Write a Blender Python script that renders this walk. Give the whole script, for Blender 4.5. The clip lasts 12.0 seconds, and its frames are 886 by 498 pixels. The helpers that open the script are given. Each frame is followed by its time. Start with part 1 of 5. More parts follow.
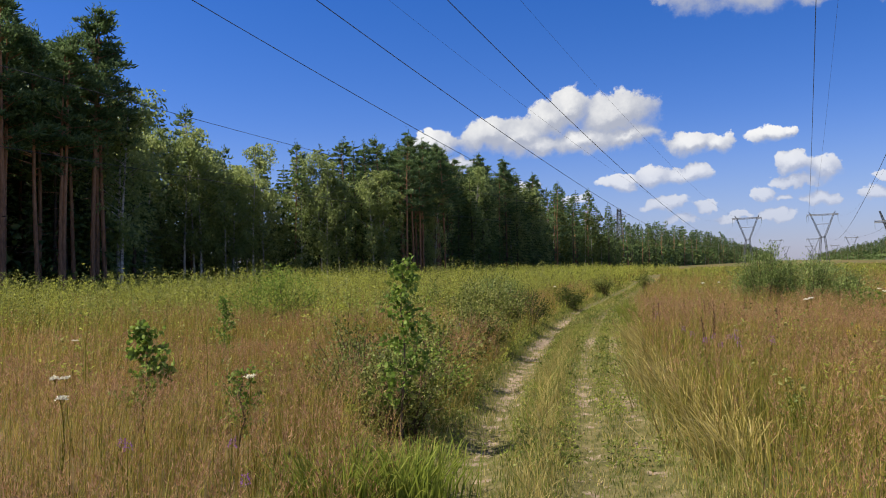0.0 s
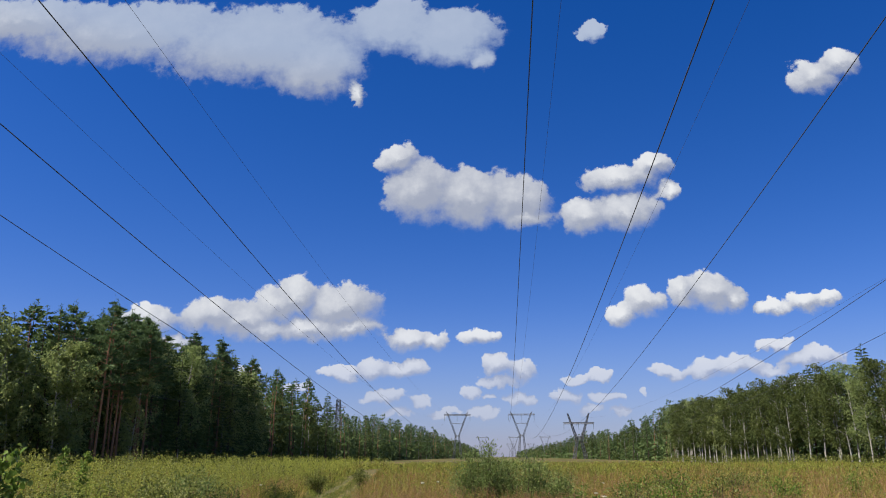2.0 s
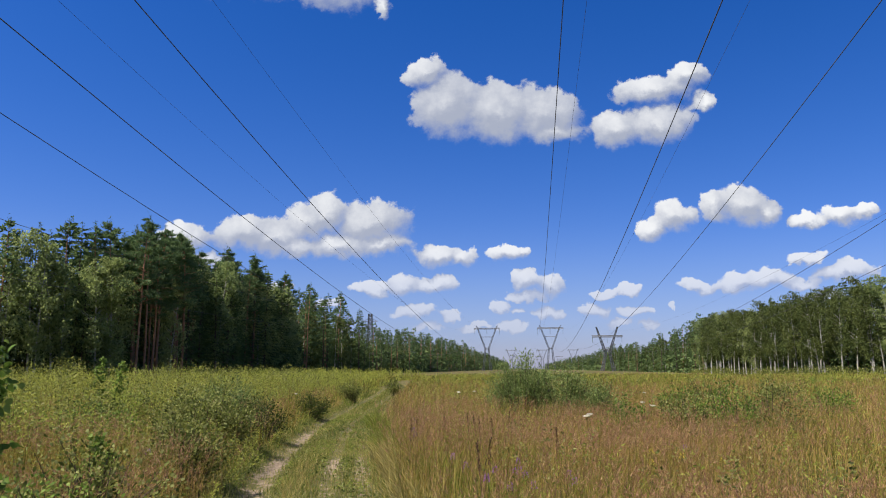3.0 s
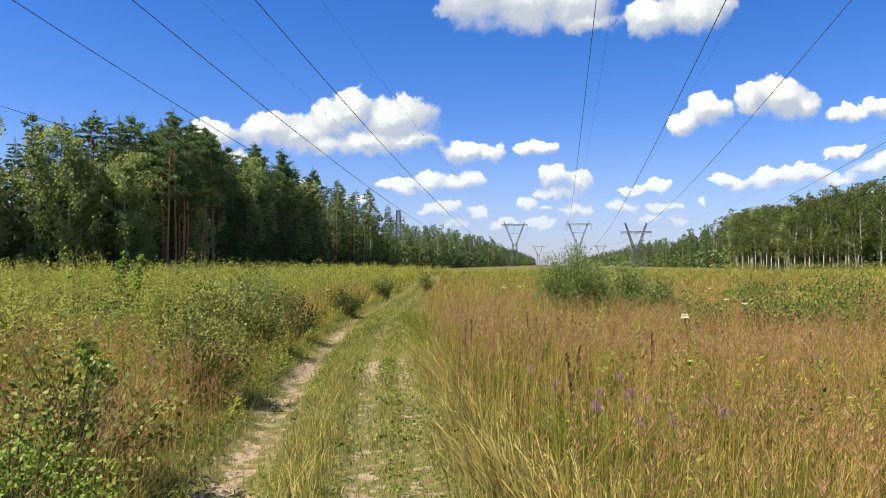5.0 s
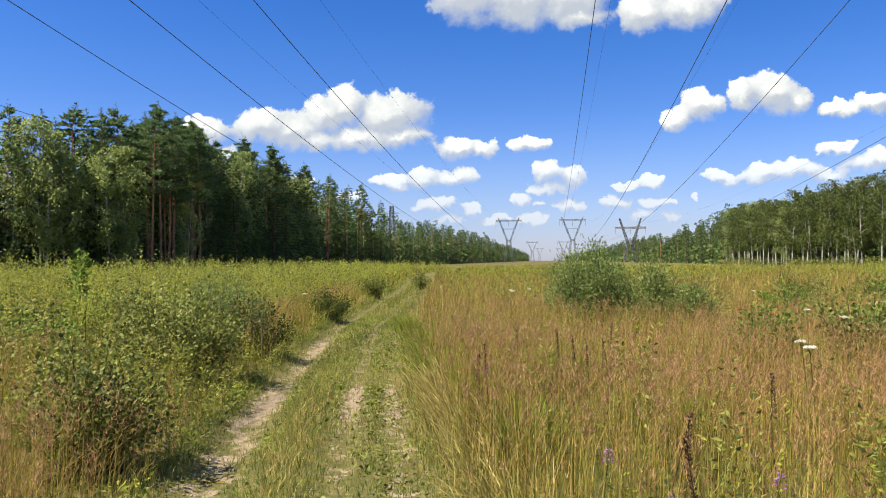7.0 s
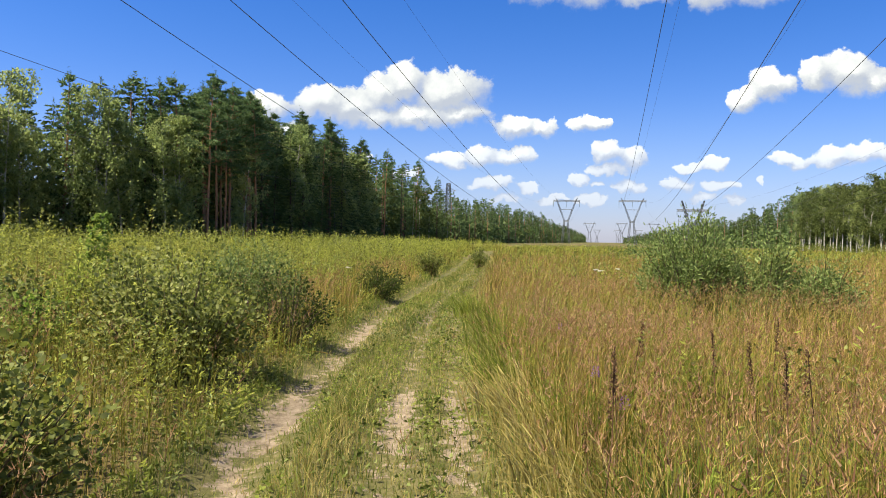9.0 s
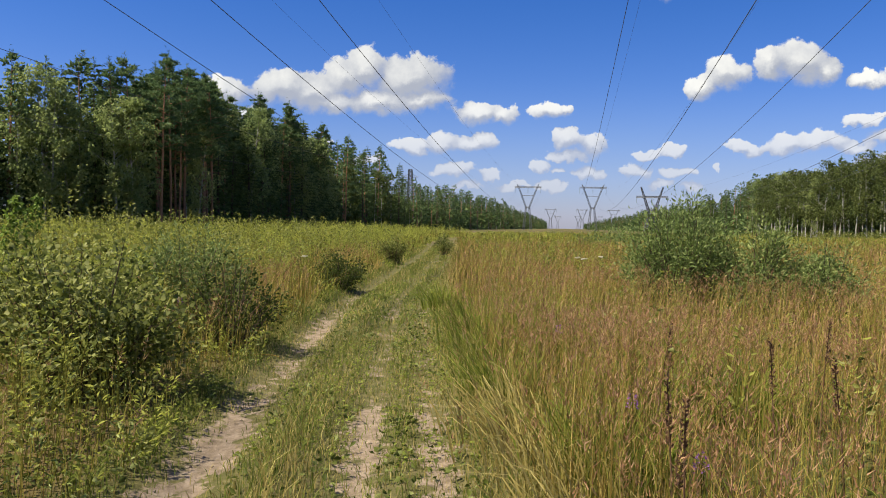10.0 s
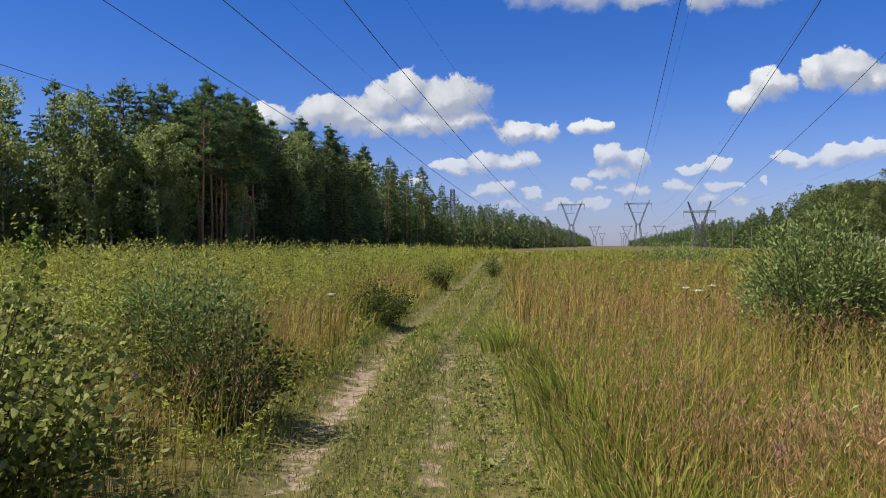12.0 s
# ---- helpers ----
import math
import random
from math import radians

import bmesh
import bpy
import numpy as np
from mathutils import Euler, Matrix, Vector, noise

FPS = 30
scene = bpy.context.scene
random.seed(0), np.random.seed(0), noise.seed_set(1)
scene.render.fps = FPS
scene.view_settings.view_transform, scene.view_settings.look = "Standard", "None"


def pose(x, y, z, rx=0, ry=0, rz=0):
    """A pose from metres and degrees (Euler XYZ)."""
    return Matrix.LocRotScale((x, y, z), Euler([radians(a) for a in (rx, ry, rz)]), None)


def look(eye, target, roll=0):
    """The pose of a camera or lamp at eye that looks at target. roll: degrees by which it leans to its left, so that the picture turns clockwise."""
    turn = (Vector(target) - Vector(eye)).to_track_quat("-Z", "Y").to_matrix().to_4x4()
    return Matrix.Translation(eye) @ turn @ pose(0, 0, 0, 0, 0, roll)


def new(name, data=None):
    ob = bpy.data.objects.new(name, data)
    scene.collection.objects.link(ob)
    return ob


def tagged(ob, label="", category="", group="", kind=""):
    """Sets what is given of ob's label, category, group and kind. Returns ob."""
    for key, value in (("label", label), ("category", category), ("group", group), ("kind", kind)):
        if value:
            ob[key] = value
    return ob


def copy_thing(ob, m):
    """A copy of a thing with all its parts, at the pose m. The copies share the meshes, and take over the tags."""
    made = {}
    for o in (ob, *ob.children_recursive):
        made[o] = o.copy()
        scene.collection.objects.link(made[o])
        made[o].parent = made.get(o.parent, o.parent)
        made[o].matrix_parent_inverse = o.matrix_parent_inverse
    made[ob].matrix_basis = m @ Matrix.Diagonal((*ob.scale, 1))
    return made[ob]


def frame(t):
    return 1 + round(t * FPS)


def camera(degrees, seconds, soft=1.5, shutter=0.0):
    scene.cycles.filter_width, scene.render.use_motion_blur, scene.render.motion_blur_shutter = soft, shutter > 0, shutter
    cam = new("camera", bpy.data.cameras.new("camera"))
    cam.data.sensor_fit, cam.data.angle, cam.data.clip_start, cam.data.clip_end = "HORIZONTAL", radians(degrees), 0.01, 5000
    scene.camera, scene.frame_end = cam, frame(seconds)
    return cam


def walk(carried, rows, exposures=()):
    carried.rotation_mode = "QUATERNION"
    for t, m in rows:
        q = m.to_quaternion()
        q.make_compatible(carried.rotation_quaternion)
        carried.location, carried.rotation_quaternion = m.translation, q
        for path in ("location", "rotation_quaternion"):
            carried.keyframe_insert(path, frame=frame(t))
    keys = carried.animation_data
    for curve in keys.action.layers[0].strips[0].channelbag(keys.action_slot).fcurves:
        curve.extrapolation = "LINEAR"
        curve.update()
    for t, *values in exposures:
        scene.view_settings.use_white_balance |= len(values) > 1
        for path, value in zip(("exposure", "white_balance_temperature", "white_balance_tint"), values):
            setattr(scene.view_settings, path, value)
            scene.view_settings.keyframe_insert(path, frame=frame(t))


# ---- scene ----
cam = camera(61.8, 12.0, 1.0)
PATH = [
    (0.0, (0.001, 0.005, 1.525), (-4.274, 9.041, 1.792), -1.46),
    (0.5, (-0.079, 0.415, 1.573), (-2.759, 9.981, 2.718), -0.70),
    (1.0, (-0.193, 0.784, 1.587), (-2.005, 10.426, 3.525), 0.66),
    (1.5, (-0.290, 1.193, 1.601), (-1.329, 10.838, 4.029), 0.07),
    (2.0, (-0.359, 1.614, 1.589), (-1.021, 11.218, 4.293), -0.14),
    (2.5, (-0.463, 2.027, 1.540), (-1.484, 11.712, 3.814), 0.81),
    (3.0, (-0.580, 2.443, 1.526), (-1.652, 12.256, 3.128), -0.12),
    (3.5, (-0.764, 2.830, 1.464), (-2.082, 12.707, 2.301), -1.17),
    (5.5, (-1.272, 4.715, 1.502), (-2.674, 14.615, 1.604), 0.29),
    (6.0, (-1.416, 5.300, 1.532), (-2.304, 15.261, 1.494), -0.20),
    (6.5, (-1.496, 5.931, 1.558), (-2.611, 15.867, 1.721), -0.08),
    (8.5, (-1.972, 8.346, 1.437), (-3.891, 18.160, 1.475), 0.06),
    (9.0, (-2.164, 8.928, 1.412), (-4.266, 18.704, 1.283), 1.04),
    (9.5, (-2.329, 9.496, 1.392), (-3.945, 19.359, 1.068), 1.07),
    (10.0, (-2.488, 10.055, 1.393), (-4.080, 19.922, 1.090), 0.95),
    (10.5, (-2.658, 10.615, 1.393), (-4.208, 20.494, 1.273), 0.85),
    (11.0, (-2.827, 11.225, 1.423), (-4.654, 21.054, 1.669), 1.18),
    (11.5, (-3.002, 11.809, 1.449), (-4.795, 21.646, 1.628), 0.64),
    (12.0, (-3.141, 12.388, 1.450), (-5.305, 22.151, 1.414), -0.24),
]
EXPOSURE = [(0.0, 0.88, 6580, 10), (0.5, 0.66, 6350, 10), (1.0, 0.62, 6250, 11), (1.5, 0.62, 6250, 11), (2.2, 0.68, 6250, 11), (3.0, 0.80, 6300, 11), (3.7, 1.02, 6480, 8), (5.5, 1.29, 6850, 4), (6.5, 1.25, 6850, 4),
            (8.5, 1.33, 6850, 4), (9.0, 1.30, 6850, 4), (9.5, 1.07, 6800, 6), (10.5, 0.82, 6540, 9), (11.5, 0.73, 6320, 10), (12.0, 0.76, 6320, 10)]
walk(cam, [(t, look(eye, target, roll)) for t, eye, target, roll in PATH], EXPOSURE)

# ---------------------------------------------------------------- sky and sun
SUN_EL, SUN_AZ = 54.0, 117.0          # degrees; azimuth to the left of +y
sun_dir = Vector((-math.sin(radians(SUN_AZ)) * math.cos(radians(SUN_EL)),
                  math.cos(radians(SUN_AZ)) * math.cos(radians(SUN_EL)), math.sin(radians(SUN_EL))))
sun = new("sun", bpy.data.lights.new("sun", "SUN"))
sun.data.energy, sun.data.angle, sun.data.color = 4.7, radians(0.53), (1.0, 0.91, 0.75)
sun.matrix_world = look(sun_dir * 100, (0, 0, 0))

world = bpy.data.worlds.new("summer_sky")
scene.world = world
world.use_nodes = True
wt = world.node_tree
wt.nodes.clear()

CLOUDS = []


def cloud(*puffs):
    """One cumulus: its puffs as (across, up, half width, half height) on the plane one unit ahead along +y."""
    CLOUDS.extend(puffs)


cloud((-0.741, 0.677, 0.146, 0.047), (-0.565, 0.650, 0.214, 0.062), (-0.359, 0.617, 0.187, 0.075), (-0.259, 0.577, 0.079, 0.063), (-0.201, 0.527, 0.012, 0.026), (-0.147, 0.642, 0.078, 0.054), (-0.060, 0.622, 0.093, 0.058), (-0.010, 0.579, 0.022, 0.023))
cloud((-0.134, 0.422, 0.033, 0.028), (-0.103, 0.370, 0.058, 0.054), (-0.030, 0.357, 0.076, 0.050), (0.037, 0.349, 0.053, 0.044), (0.048, 0.322, 0.043, 0.020))
cloud((0.184, 0.380, 0.065, 0.024), (0.230, 0.397, 0.029, 0.022), (0.130, 0.328, 0.040, 0.030), (0.188, 0.330, 0.057, 0.031), (0.249, 0.356, 0.023, 0.015))
cloud((-0.486, 0.189, 0.052, 0.023), (-0.394, 0.194, 0.060, 0.031), (-0.304, 0.208, 0.034, 0.033), (-0.276, 0.220, 0.037, 0.030), (-0.210, 0.204, 0.064, 0.037), (-0.326, 0.172, 0.061, 0.019), (-0.197, 0.170, 0.049, 0.019), (-0.458, 0.157, 0.046, 0.015), (-0.352, 0.186, 0.049, 0.028), (-0.254, 0.175, 0.076, 0.021))
cloud((-0.117, 0.157, 0.033, 0.020), (-0.081, 0.153, 0.023, 0.016))
cloud((-0.024, 0.159, 0.027, 0.016), (-0.003, 0.159, 0.017, 0.012))
cloud((-0.208, 0.110, 0.033, 0.012), (-0.165, 0.117, 0.031, 0.019), (-0.122, 0.115, 0.038, 0.014))
cloud((0.002, 0.118, 0.024, 0.017), (0.035, 0.113, 0.024, 0.018), (0.003, 0.097, 0.034, 0.009))
cloud((-0.035, 0.083, 0.018, 0.010), (-0.009, 0.077, 0.012, 0.005))
cloud((0.032, 0.075, 0.024, 0.012))
cloud((-0.145, 0.077, 0.035, 0.011), (-0.133, 0.056, 0.027, 0.006), (-0.098, 0.070, 0.014, 0.008))
cloud((-0.067, 0.055, 0.026, 0.007), (-0.017, 0.054, 0.025, 0.009))
cloud((0.202, 0.200, 0.032, 0.023), (0.171, 0.187, 0.027, 0.019))
cloud((0.256, 0.216, 0.025, 0.025), (0.292, 0.210, 0.039, 0.031), (0.320, 0.203, 0.020, 0.020))
cloud((0.367, 0.188, 0.028, 0.014), (0.411, 0.197, 0.029, 0.017), (0.444, 0.199, 0.024, 0.015))
cloud((0.231, 0.109, 0.030, 0.012), (0.281, 0.114, 0.035, 0.015), (0.319, 0.119, 0.036, 0.015), (0.355, 0.111, 0.028, 0.010))
cloud((0.470, 0.529, 0.042, 0.030), (0.509, 0.554, 0.034, 0.025))
cloud((0.109, 0.100, 0.022, 0.009), (0.138, 0.102, 0.017, 0.010))
cloud((0.091, 0.077, 0.029, 0.012))
cloud((0.149, 0.073, 0.026, 0.009), (0.125, 0.060, 0.020, 0.006), (0.164, 0.056, 0.016, 0.005))
cloud((0.369, 0.144, 0.028, 0.010), (0.415, 0.123, 0.048, 0.016), (0.391, 0.091, 0.041, 0.010))
cloud((-0.339, 0.109, 0.019, 0.013), (-0.270, 0.093, 0.022, 0.008), (0.158, 0.615, 0.028, 0.017), (0.194, 0.076, 0.005, 0.004))


def cloud_field():
    """Node group: how deep a direction (x/y, z/y) lies inside the clouds."""
    g = bpy.data.node_groups.new("cloud_field", "ShaderNodeTree")
    g.interface.new_socket("place", in_out="INPUT", socket_type="NodeSocketVector")
    g.interface.new_socket("depth", in_out="OUTPUT", socket_type="NodeSocketFloat")
    gi, go = g.nodes.new("NodeGroupInput"), g.nodes.new("NodeGroupOutput")
    last = None
    for cx, cy, rx, ry in CLOUDS:
        ma = g.nodes.new("ShaderNodeVectorMath")
        ma.operation = "MULTIPLY_ADD"
        ma.inputs[1].default_value = (1 / rx, 1 / ry, 0)
        ma.inputs[2].default_value = (-cx / rx, -cy / ry, 0)
        g.links.new(gi.outputs[0], ma.inputs[0])
        ln = g.nodes.new("ShaderNodeVectorMath")
        ln.operation = "LENGTH"
        g.links.new(ma.outputs[0], ln.inputs[0])
        if last is None:
            last = ln.outputs["Value"]
            continue
        mn = g.nodes.new("ShaderNodeMath")
        mn.operation = "SMOOTH_MIN"
        mn.inputs[2].default_value = 0.45
        g.links.new(last, mn.inputs[0])
        g.links.new(ln.outputs["Value"], mn.inputs[1])
        last = mn.outputs[0]
    sub = g.nodes.new("ShaderNodeMath")
    sub.operation = "SUBTRACT"
    sub.inputs[0].default_value = 1.0
    g.links.new(last, sub.inputs[1])
    g.links.new(sub.outputs[0], go.inputs[0])
    return g


def wmath(op, a, b=None, c=None, clamp=False):
    n = wt.nodes.new("ShaderNodeMath")
    n.operation, n.use_clamp = op, clamp
    for i, v in enumerate((a, b, c)):
        if v is None:
            continue
        if isinstance(v, (int, float)):
            n.inputs[i].default_value = v
        else:
            wt.links.new(v, n.inputs[i])
    return n.outputs[0]


def wvec(op, a, b=None, scale=None):
    n = wt.nodes.new("ShaderNodeVectorMath")
    n.operation = op
    for i, v in enumerate((a, b)):
        if v is None:
            continue
        if isinstance(v, tuple):
            n.inputs[i].default_value = v
        else:
            wt.links.new(v, n.inputs[i])
    if scale is not None:
        n.inputs["Scale"].default_value = scale
    return n.outputs[0]


def wnoise(vec, scale, detail, rough=0.55):
    n = wt.nodes.new("ShaderNodeTexNoise")
    n.inputs["Scale"].default_value, n.inputs["Detail"].default_value, n.inputs["Roughness"].default_value = scale, detail, rough
    wt.links.new(vec, n.inputs["Vector"])
    return n


def smooth(value, lo, hi):
    n = wt.nodes.new("ShaderNodeMapRange")
    n.interpolation_type = "SMOOTHSTEP"
    n.inputs[1].default_value, n.inputs[2].default_value = lo, hi
    wt.links.new(value, n.inputs[0])
    return n.outputs[0]


def wmix(fac, a, b):
    n = wt.nodes.new("ShaderNodeMix")
    n.data_type = "RGBA"
    wt.links.new(fac, n.inputs[0])
    for sock, v in ((n.inputs[6], a), (n.inputs[7], b)):
        if isinstance(v, tuple):
            sock.default_value = (*v, 1)
        else:
            wt.links.new(v, sock)
    return n.outputs[2]


sky = wt.nodes.new("ShaderNodeTexSky")
sky.sky_type, sky.sun_disc = "NISHITA", False
sky.sun_elevation, sky.sun_rotation = radians(SUN_EL), radians(-SUN_AZ)
sky.air_density, sky.dust_density, sky.ozone_density = 1.0, 0.3, 2.2
tint = wt.nodes.new("ShaderNodeHueSaturation")
tint.inputs["Saturation"].default_value = 1.42
tint.inputs["Value"].default_value = 1.07
wt.links.new(sky.outputs[0], tint.inputs["Color"])

coord = wt.nodes.new("ShaderNodeTexCoord")
sep = wt.nodes.new("ShaderNodeSeparateXYZ")
wt.links.new(coord.outputs["Generated"], sep.inputs[0])
ahead = wmath("MAXIMUM", sep.outputs[1], 0.02)
comb = wt.nodes.new("ShaderNodeCombineXYZ")
wt.links.new(wmath("DIVIDE", sep.outputs[0], ahead), comb.inputs[0])
wt.links.new(wmath("DIVIDE", sep.outputs[2], ahead), comb.inputs[1])
flat = comb.outputs[0]
# billows of three sizes push the outline about
big = wvec("SUBTRACT", wnoise(flat, 18, 2).outputs["Color"], (0.5, 0.5, 0.5))
fine = wvec("SUBTRACT", wnoise(flat, 55, 6, 0.62).outputs["Color"], (0.5, 0.5, 0.5))
warped = wvec("ADD", wvec("ADD", flat, wvec("SCALE", big, scale=0.034)), wvec("SCALE", fine, scale=0.024))
field = cloud_field()


def depth_at(vec):
    n = wt.nodes.new("ShaderNodeGroup")
    n.node_tree = field
    wt.links.new(vec, n.inputs[0])
    return n.outputs[0]


here = depth_at(warped)
sunward = depth_at(wvec("ADD", warped, (-0.007, 0.013, 0)))
puff = wnoise(flat, 42, 6, 0.6).outputs["Fac"]
grain = wmath("MULTIPLY", wmath("SUBTRACT", puff, 0.5), 0.7)
inside = wmath("ADD", here, grain)
lit = wmath("SUBTRACT", here, sunward)
crisp, soft_base = smooth(inside, 0.03, 0.20), smooth(inside, -0.02, 0.62)
top_side = smooth(lit, -0.30, 0.25)
cover = wmath("ADD", wmath("MULTIPLY", crisp, top_side), wmath("MULTIPLY", soft_base, wmath("SUBTRACT", 1.0, top_side)))
relief = wmath("ADD", wmath("MULTIPLY", lit, 0.62), wmath("MULTIPLY", grain, 0.55))
bright = smooth(wmath("ADD", relief, 0.10), 0.0, 0.62)
# haze low over the horizon
deep = wvec("MULTIPLY", tint.outputs[0], (0.98, 0.885, 1.34))
haze = smooth(sep.outputs[2], 0.20, 0.0)
cloud_col = wmix(wmath("MULTIPLY", haze, 0.75), wmix(bright, (4.7, 5.1, 6.2), (10.8, 10.8, 10.6)), (5.6, 6.0, 7.6))
cloud_col = wmix(wmath("MULTIPLY", smooth(sep.outputs[2], 0.45, 0.51), 0.85), cloud_col, (4.9, 5.9, 7.8))
sky_col = wmix(wmath("MULTIPLY", haze, 0.45), deep, (2.6, 4.15, 7.2))
front = smooth(sep.outputs[1], 0.03, 0.15)
cover = wmath("MULTIPLY", wmath("MULTIPLY", cover, front), wmath("SUBTRACT", 1.0, wmath("MULTIPLY", haze, 0.42)))
# more broken cumulus, unseen overhead and behind, added as white fill for shaded sides
rest = wmath("MAXIMUM", smooth(sep.outputs[1], 0.12, -0.10), smooth(sep.outputs[2], 0.60, 0.74))
heap = wnoise(coord.outputs["Generated"], 3.2, 6, 0.58).outputs["Fac"]
strewn = wmath("MULTIPLY", wmath("MULTIPLY", smooth(heap, 0.515, 0.585), rest), smooth(sep.outputs[2], 0.02, 0.12))
heap_col = wmix(smooth(heap, 0.50, 0.66), (10.4, 10.4, 10.2), (5.6, 6.0, 6.9))
mixed = wmix(strewn, wmix(cover, sky_col, cloud_col), heap_col)
bg = wt.nodes.new("ShaderNodeBackground")
bg.inputs["Strength"].default_value = 0.05
wt.links.new(mixed, bg.inputs["Color"])
wo = wt.nodes.new("ShaderNodeOutputWorld")
wt.links.new(bg.outputs[0], wo.inputs["Surface"])

# ---------------------------------------------------------------- materials


class Mat:
    """A principled material with its nodes within reach."""

    def __init__(self, name, rough=0.8, metal=0.0, spec=0.3):
        self.m = bpy.data.materials.new(name)
        self.m.use_nodes = True
        self.t = self.m.node_tree
        self.b = self.t.nodes["Principled BSDF"]
        self.b.inputs["Roughness"].default_value = rough
        self.b.inputs["Metallic"].default_value = metal
        self.b.inputs["Specular IOR Level"].default_value = spec
        self.geo = self.t.nodes.new("ShaderNodeNewGeometry")
        self.co = self.t.nodes.new("ShaderNodeTexCoord")
        self.info = self.t.nodes.new("ShaderNodeObjectInfo")

    def noise(self, scale, detail=3, rough=0.55, space="world", stretch=None):
        n = self.t.nodes.new("ShaderNodeTexNoise")
        n.inputs["Scale"].default_value, n.inputs["Detail"].default_value, n.inputs["Roughness"].default_value = scale, detail, rough
        src = self.geo.outputs["Position"] if space == "world" else self.co.outputs["Object"]
        if stretch:
            v = self.t.nodes.new("ShaderNodeVectorMath")
            v.operation = "MULTIPLY"
            v.inputs[1].default_value = stretch
            self.t.links.new(src, v.inputs[0])
            src = v.outputs[0]
        self.t.links.new(src, n.inputs["Vector"])
        return n.outputs["Fac"]

    def ramp(self, fac, *stops):
        n = self.t.nodes.new("ShaderNodeValToRGB")
        e = n.color_ramp.elements
        while len(e) < len(stops):
            e.new(0.5)
        for el, (p, c) in zip(e, stops):
            el.position, el.color = p, (*c, 1)
        self.t.links.new(fac, n.inputs[0])
        return n.outputs[0]

    def mix(self, fac, a, b, blend="MIX"):
        n = self.t.nodes.new("ShaderNodeMix")
        n.data_type, n.blend_type = "RGBA", blend
        for sock, v in ((n.inputs[0], fac), (n.inputs[6], a), (n.inputs[7], b)):
            if isinstance(v, (int, float)):
                sock.default_value = v
            elif isinstance(v, tuple):
                sock.default_value = (*v, 1)
            else:
                self.t.links.new(v, sock)
        return n.outputs[2]

    def math(self, op, a, b=None, clamp=False):
        n = self.t.nodes.new("ShaderNodeMath")
        n.operation, n.use_clamp = op, clamp
        for i, v in enumerate((a, b)):
            if v is None:
                continue
            if isinstance(v, (int, float)):
                n.inputs[i].default_value = v
            else:
                self.t.links.new(v, n.inputs[i])
        return n.outputs[0]

    def attr(self, name):
        n = self.t.nodes.new("ShaderNodeAttribute")
        n.attribute_name = name
        return n.outputs["Fac"]

    def color(self, sock):
        self.t.links.new(sock, self.b.inputs["Base Color"])
        return self

    def bump(self, height, strength=0.4, distance=0.02):
        n = self.t.nodes.new("ShaderNodeBump")
        n.inputs["Strength"].default_value, n.inputs["Distance"].default_value = strength, distance
        self.t.links.new(height, n.inputs["Height"])
        self.t.links.new(n.outputs[0], self.b.inputs["Normal"])
        return self

    def leafy(self, sock, share=0.4):
        """Lets part of the light through, as a thin leaf does."""
        self.color(sock)
        tr = self.t.nodes.new("ShaderNodeBsdfTranslucent")
        self.t.links.new(sock, tr.inputs["Color"])
        mx = self.t.nodes.new("ShaderNodeMixShader")
        mx.inputs[0].default_value = share
        out = self.t.nodes["Material Output"]
        self.t.links.new(self.b.outputs[0], mx.inputs[1])
        self.t.links.new(tr.outputs[0], mx.inputs[2])
        self.t.links.new(mx.outputs[0], out.inputs["Surface"])
        return self


def leaf_material(name, dark, mid, light, share=0.4, rough=0.55, patch=0.35, patch_scale=0.6):
    m = Mat(name, rough, 0, 0.12)
    r = m.math("ADD", m.math("MULTIPLY", m.geo.outputs["Random Per Island"], 1 - patch), m.math("MULTIPLY", m.noise(patch_scale, 3), patch))
    c = m.ramp(r, (0.1, dark), (0.5, mid), (0.92, light))
    shade = m.ramp(m.info.outputs["Random"], (0.0, (0.82, 0.86, 0.80)), (1.0, (1.12, 1.06, 1.0)))
    return m.leafy(m.mix(1.0, c, shade, "MULTIPLY"), share).m


LEAF_WILLOW = leaf_material("willow_leaves", (0.092, 0.130, 0.034), (0.180, 0.240, 0.074), (0.380, 0.435, 0.175), 0.28)
LEAF_BIRCH = leaf_material("birch_leaves", (0.066, 0.124, 0.019), (0.160, 0.247, 0.042), (0.319, 0.407, 0.104), 0.4)
LEAF_SHRUB = leaf_material("shrub_leaves", (0.036, 0.052, 0.013), (0.165, 0.195, 0.044), (0.460, 0.480, 0.200), 0.44, patch=0.45, patch_scale=1.1)
LEAF_DARK = leaf_material("dark_shrub_leaves", (0.028, 0.047, 0.010), (0.061, 0.089, 0.020), (0.122, 0.140, 0.040), 0.3)
LEAF_WEED = leaf_material("weed_leaves", (0.095, 0.125, 0.026), (0.310, 0.355, 0.070), (0.500, 0.530, 0.135), 0.54, patch=0.6, patch_scale=0.7)
CROWN_BIRCH = leaf_material("birch_crown", (0.130, 0.178, 0.068), (0.300, 0.365, 0.142), (0.430, 0.485, 0.205), 0.60, patch=0.6, patch_scale=0.75)
# same birch leaves, colour darkened to hold down sunlight on the right forest
CROWN_DIM_BIRCH = leaf_material("aspen_crown", (0.034, 0.052, 0.016), (0.095, 0.125, 0.038), (0.210, 0.240, 0.080), 0.45, patch=0.6, patch_scale=0.6)
CROWN_PINE = leaf_material("pine_needles", (0.056, 0.098, 0.044), (0.112, 0.178, 0.074), (0.200, 0.280, 0.125), 0.34, patch=0.5, patch_scale=0.9)
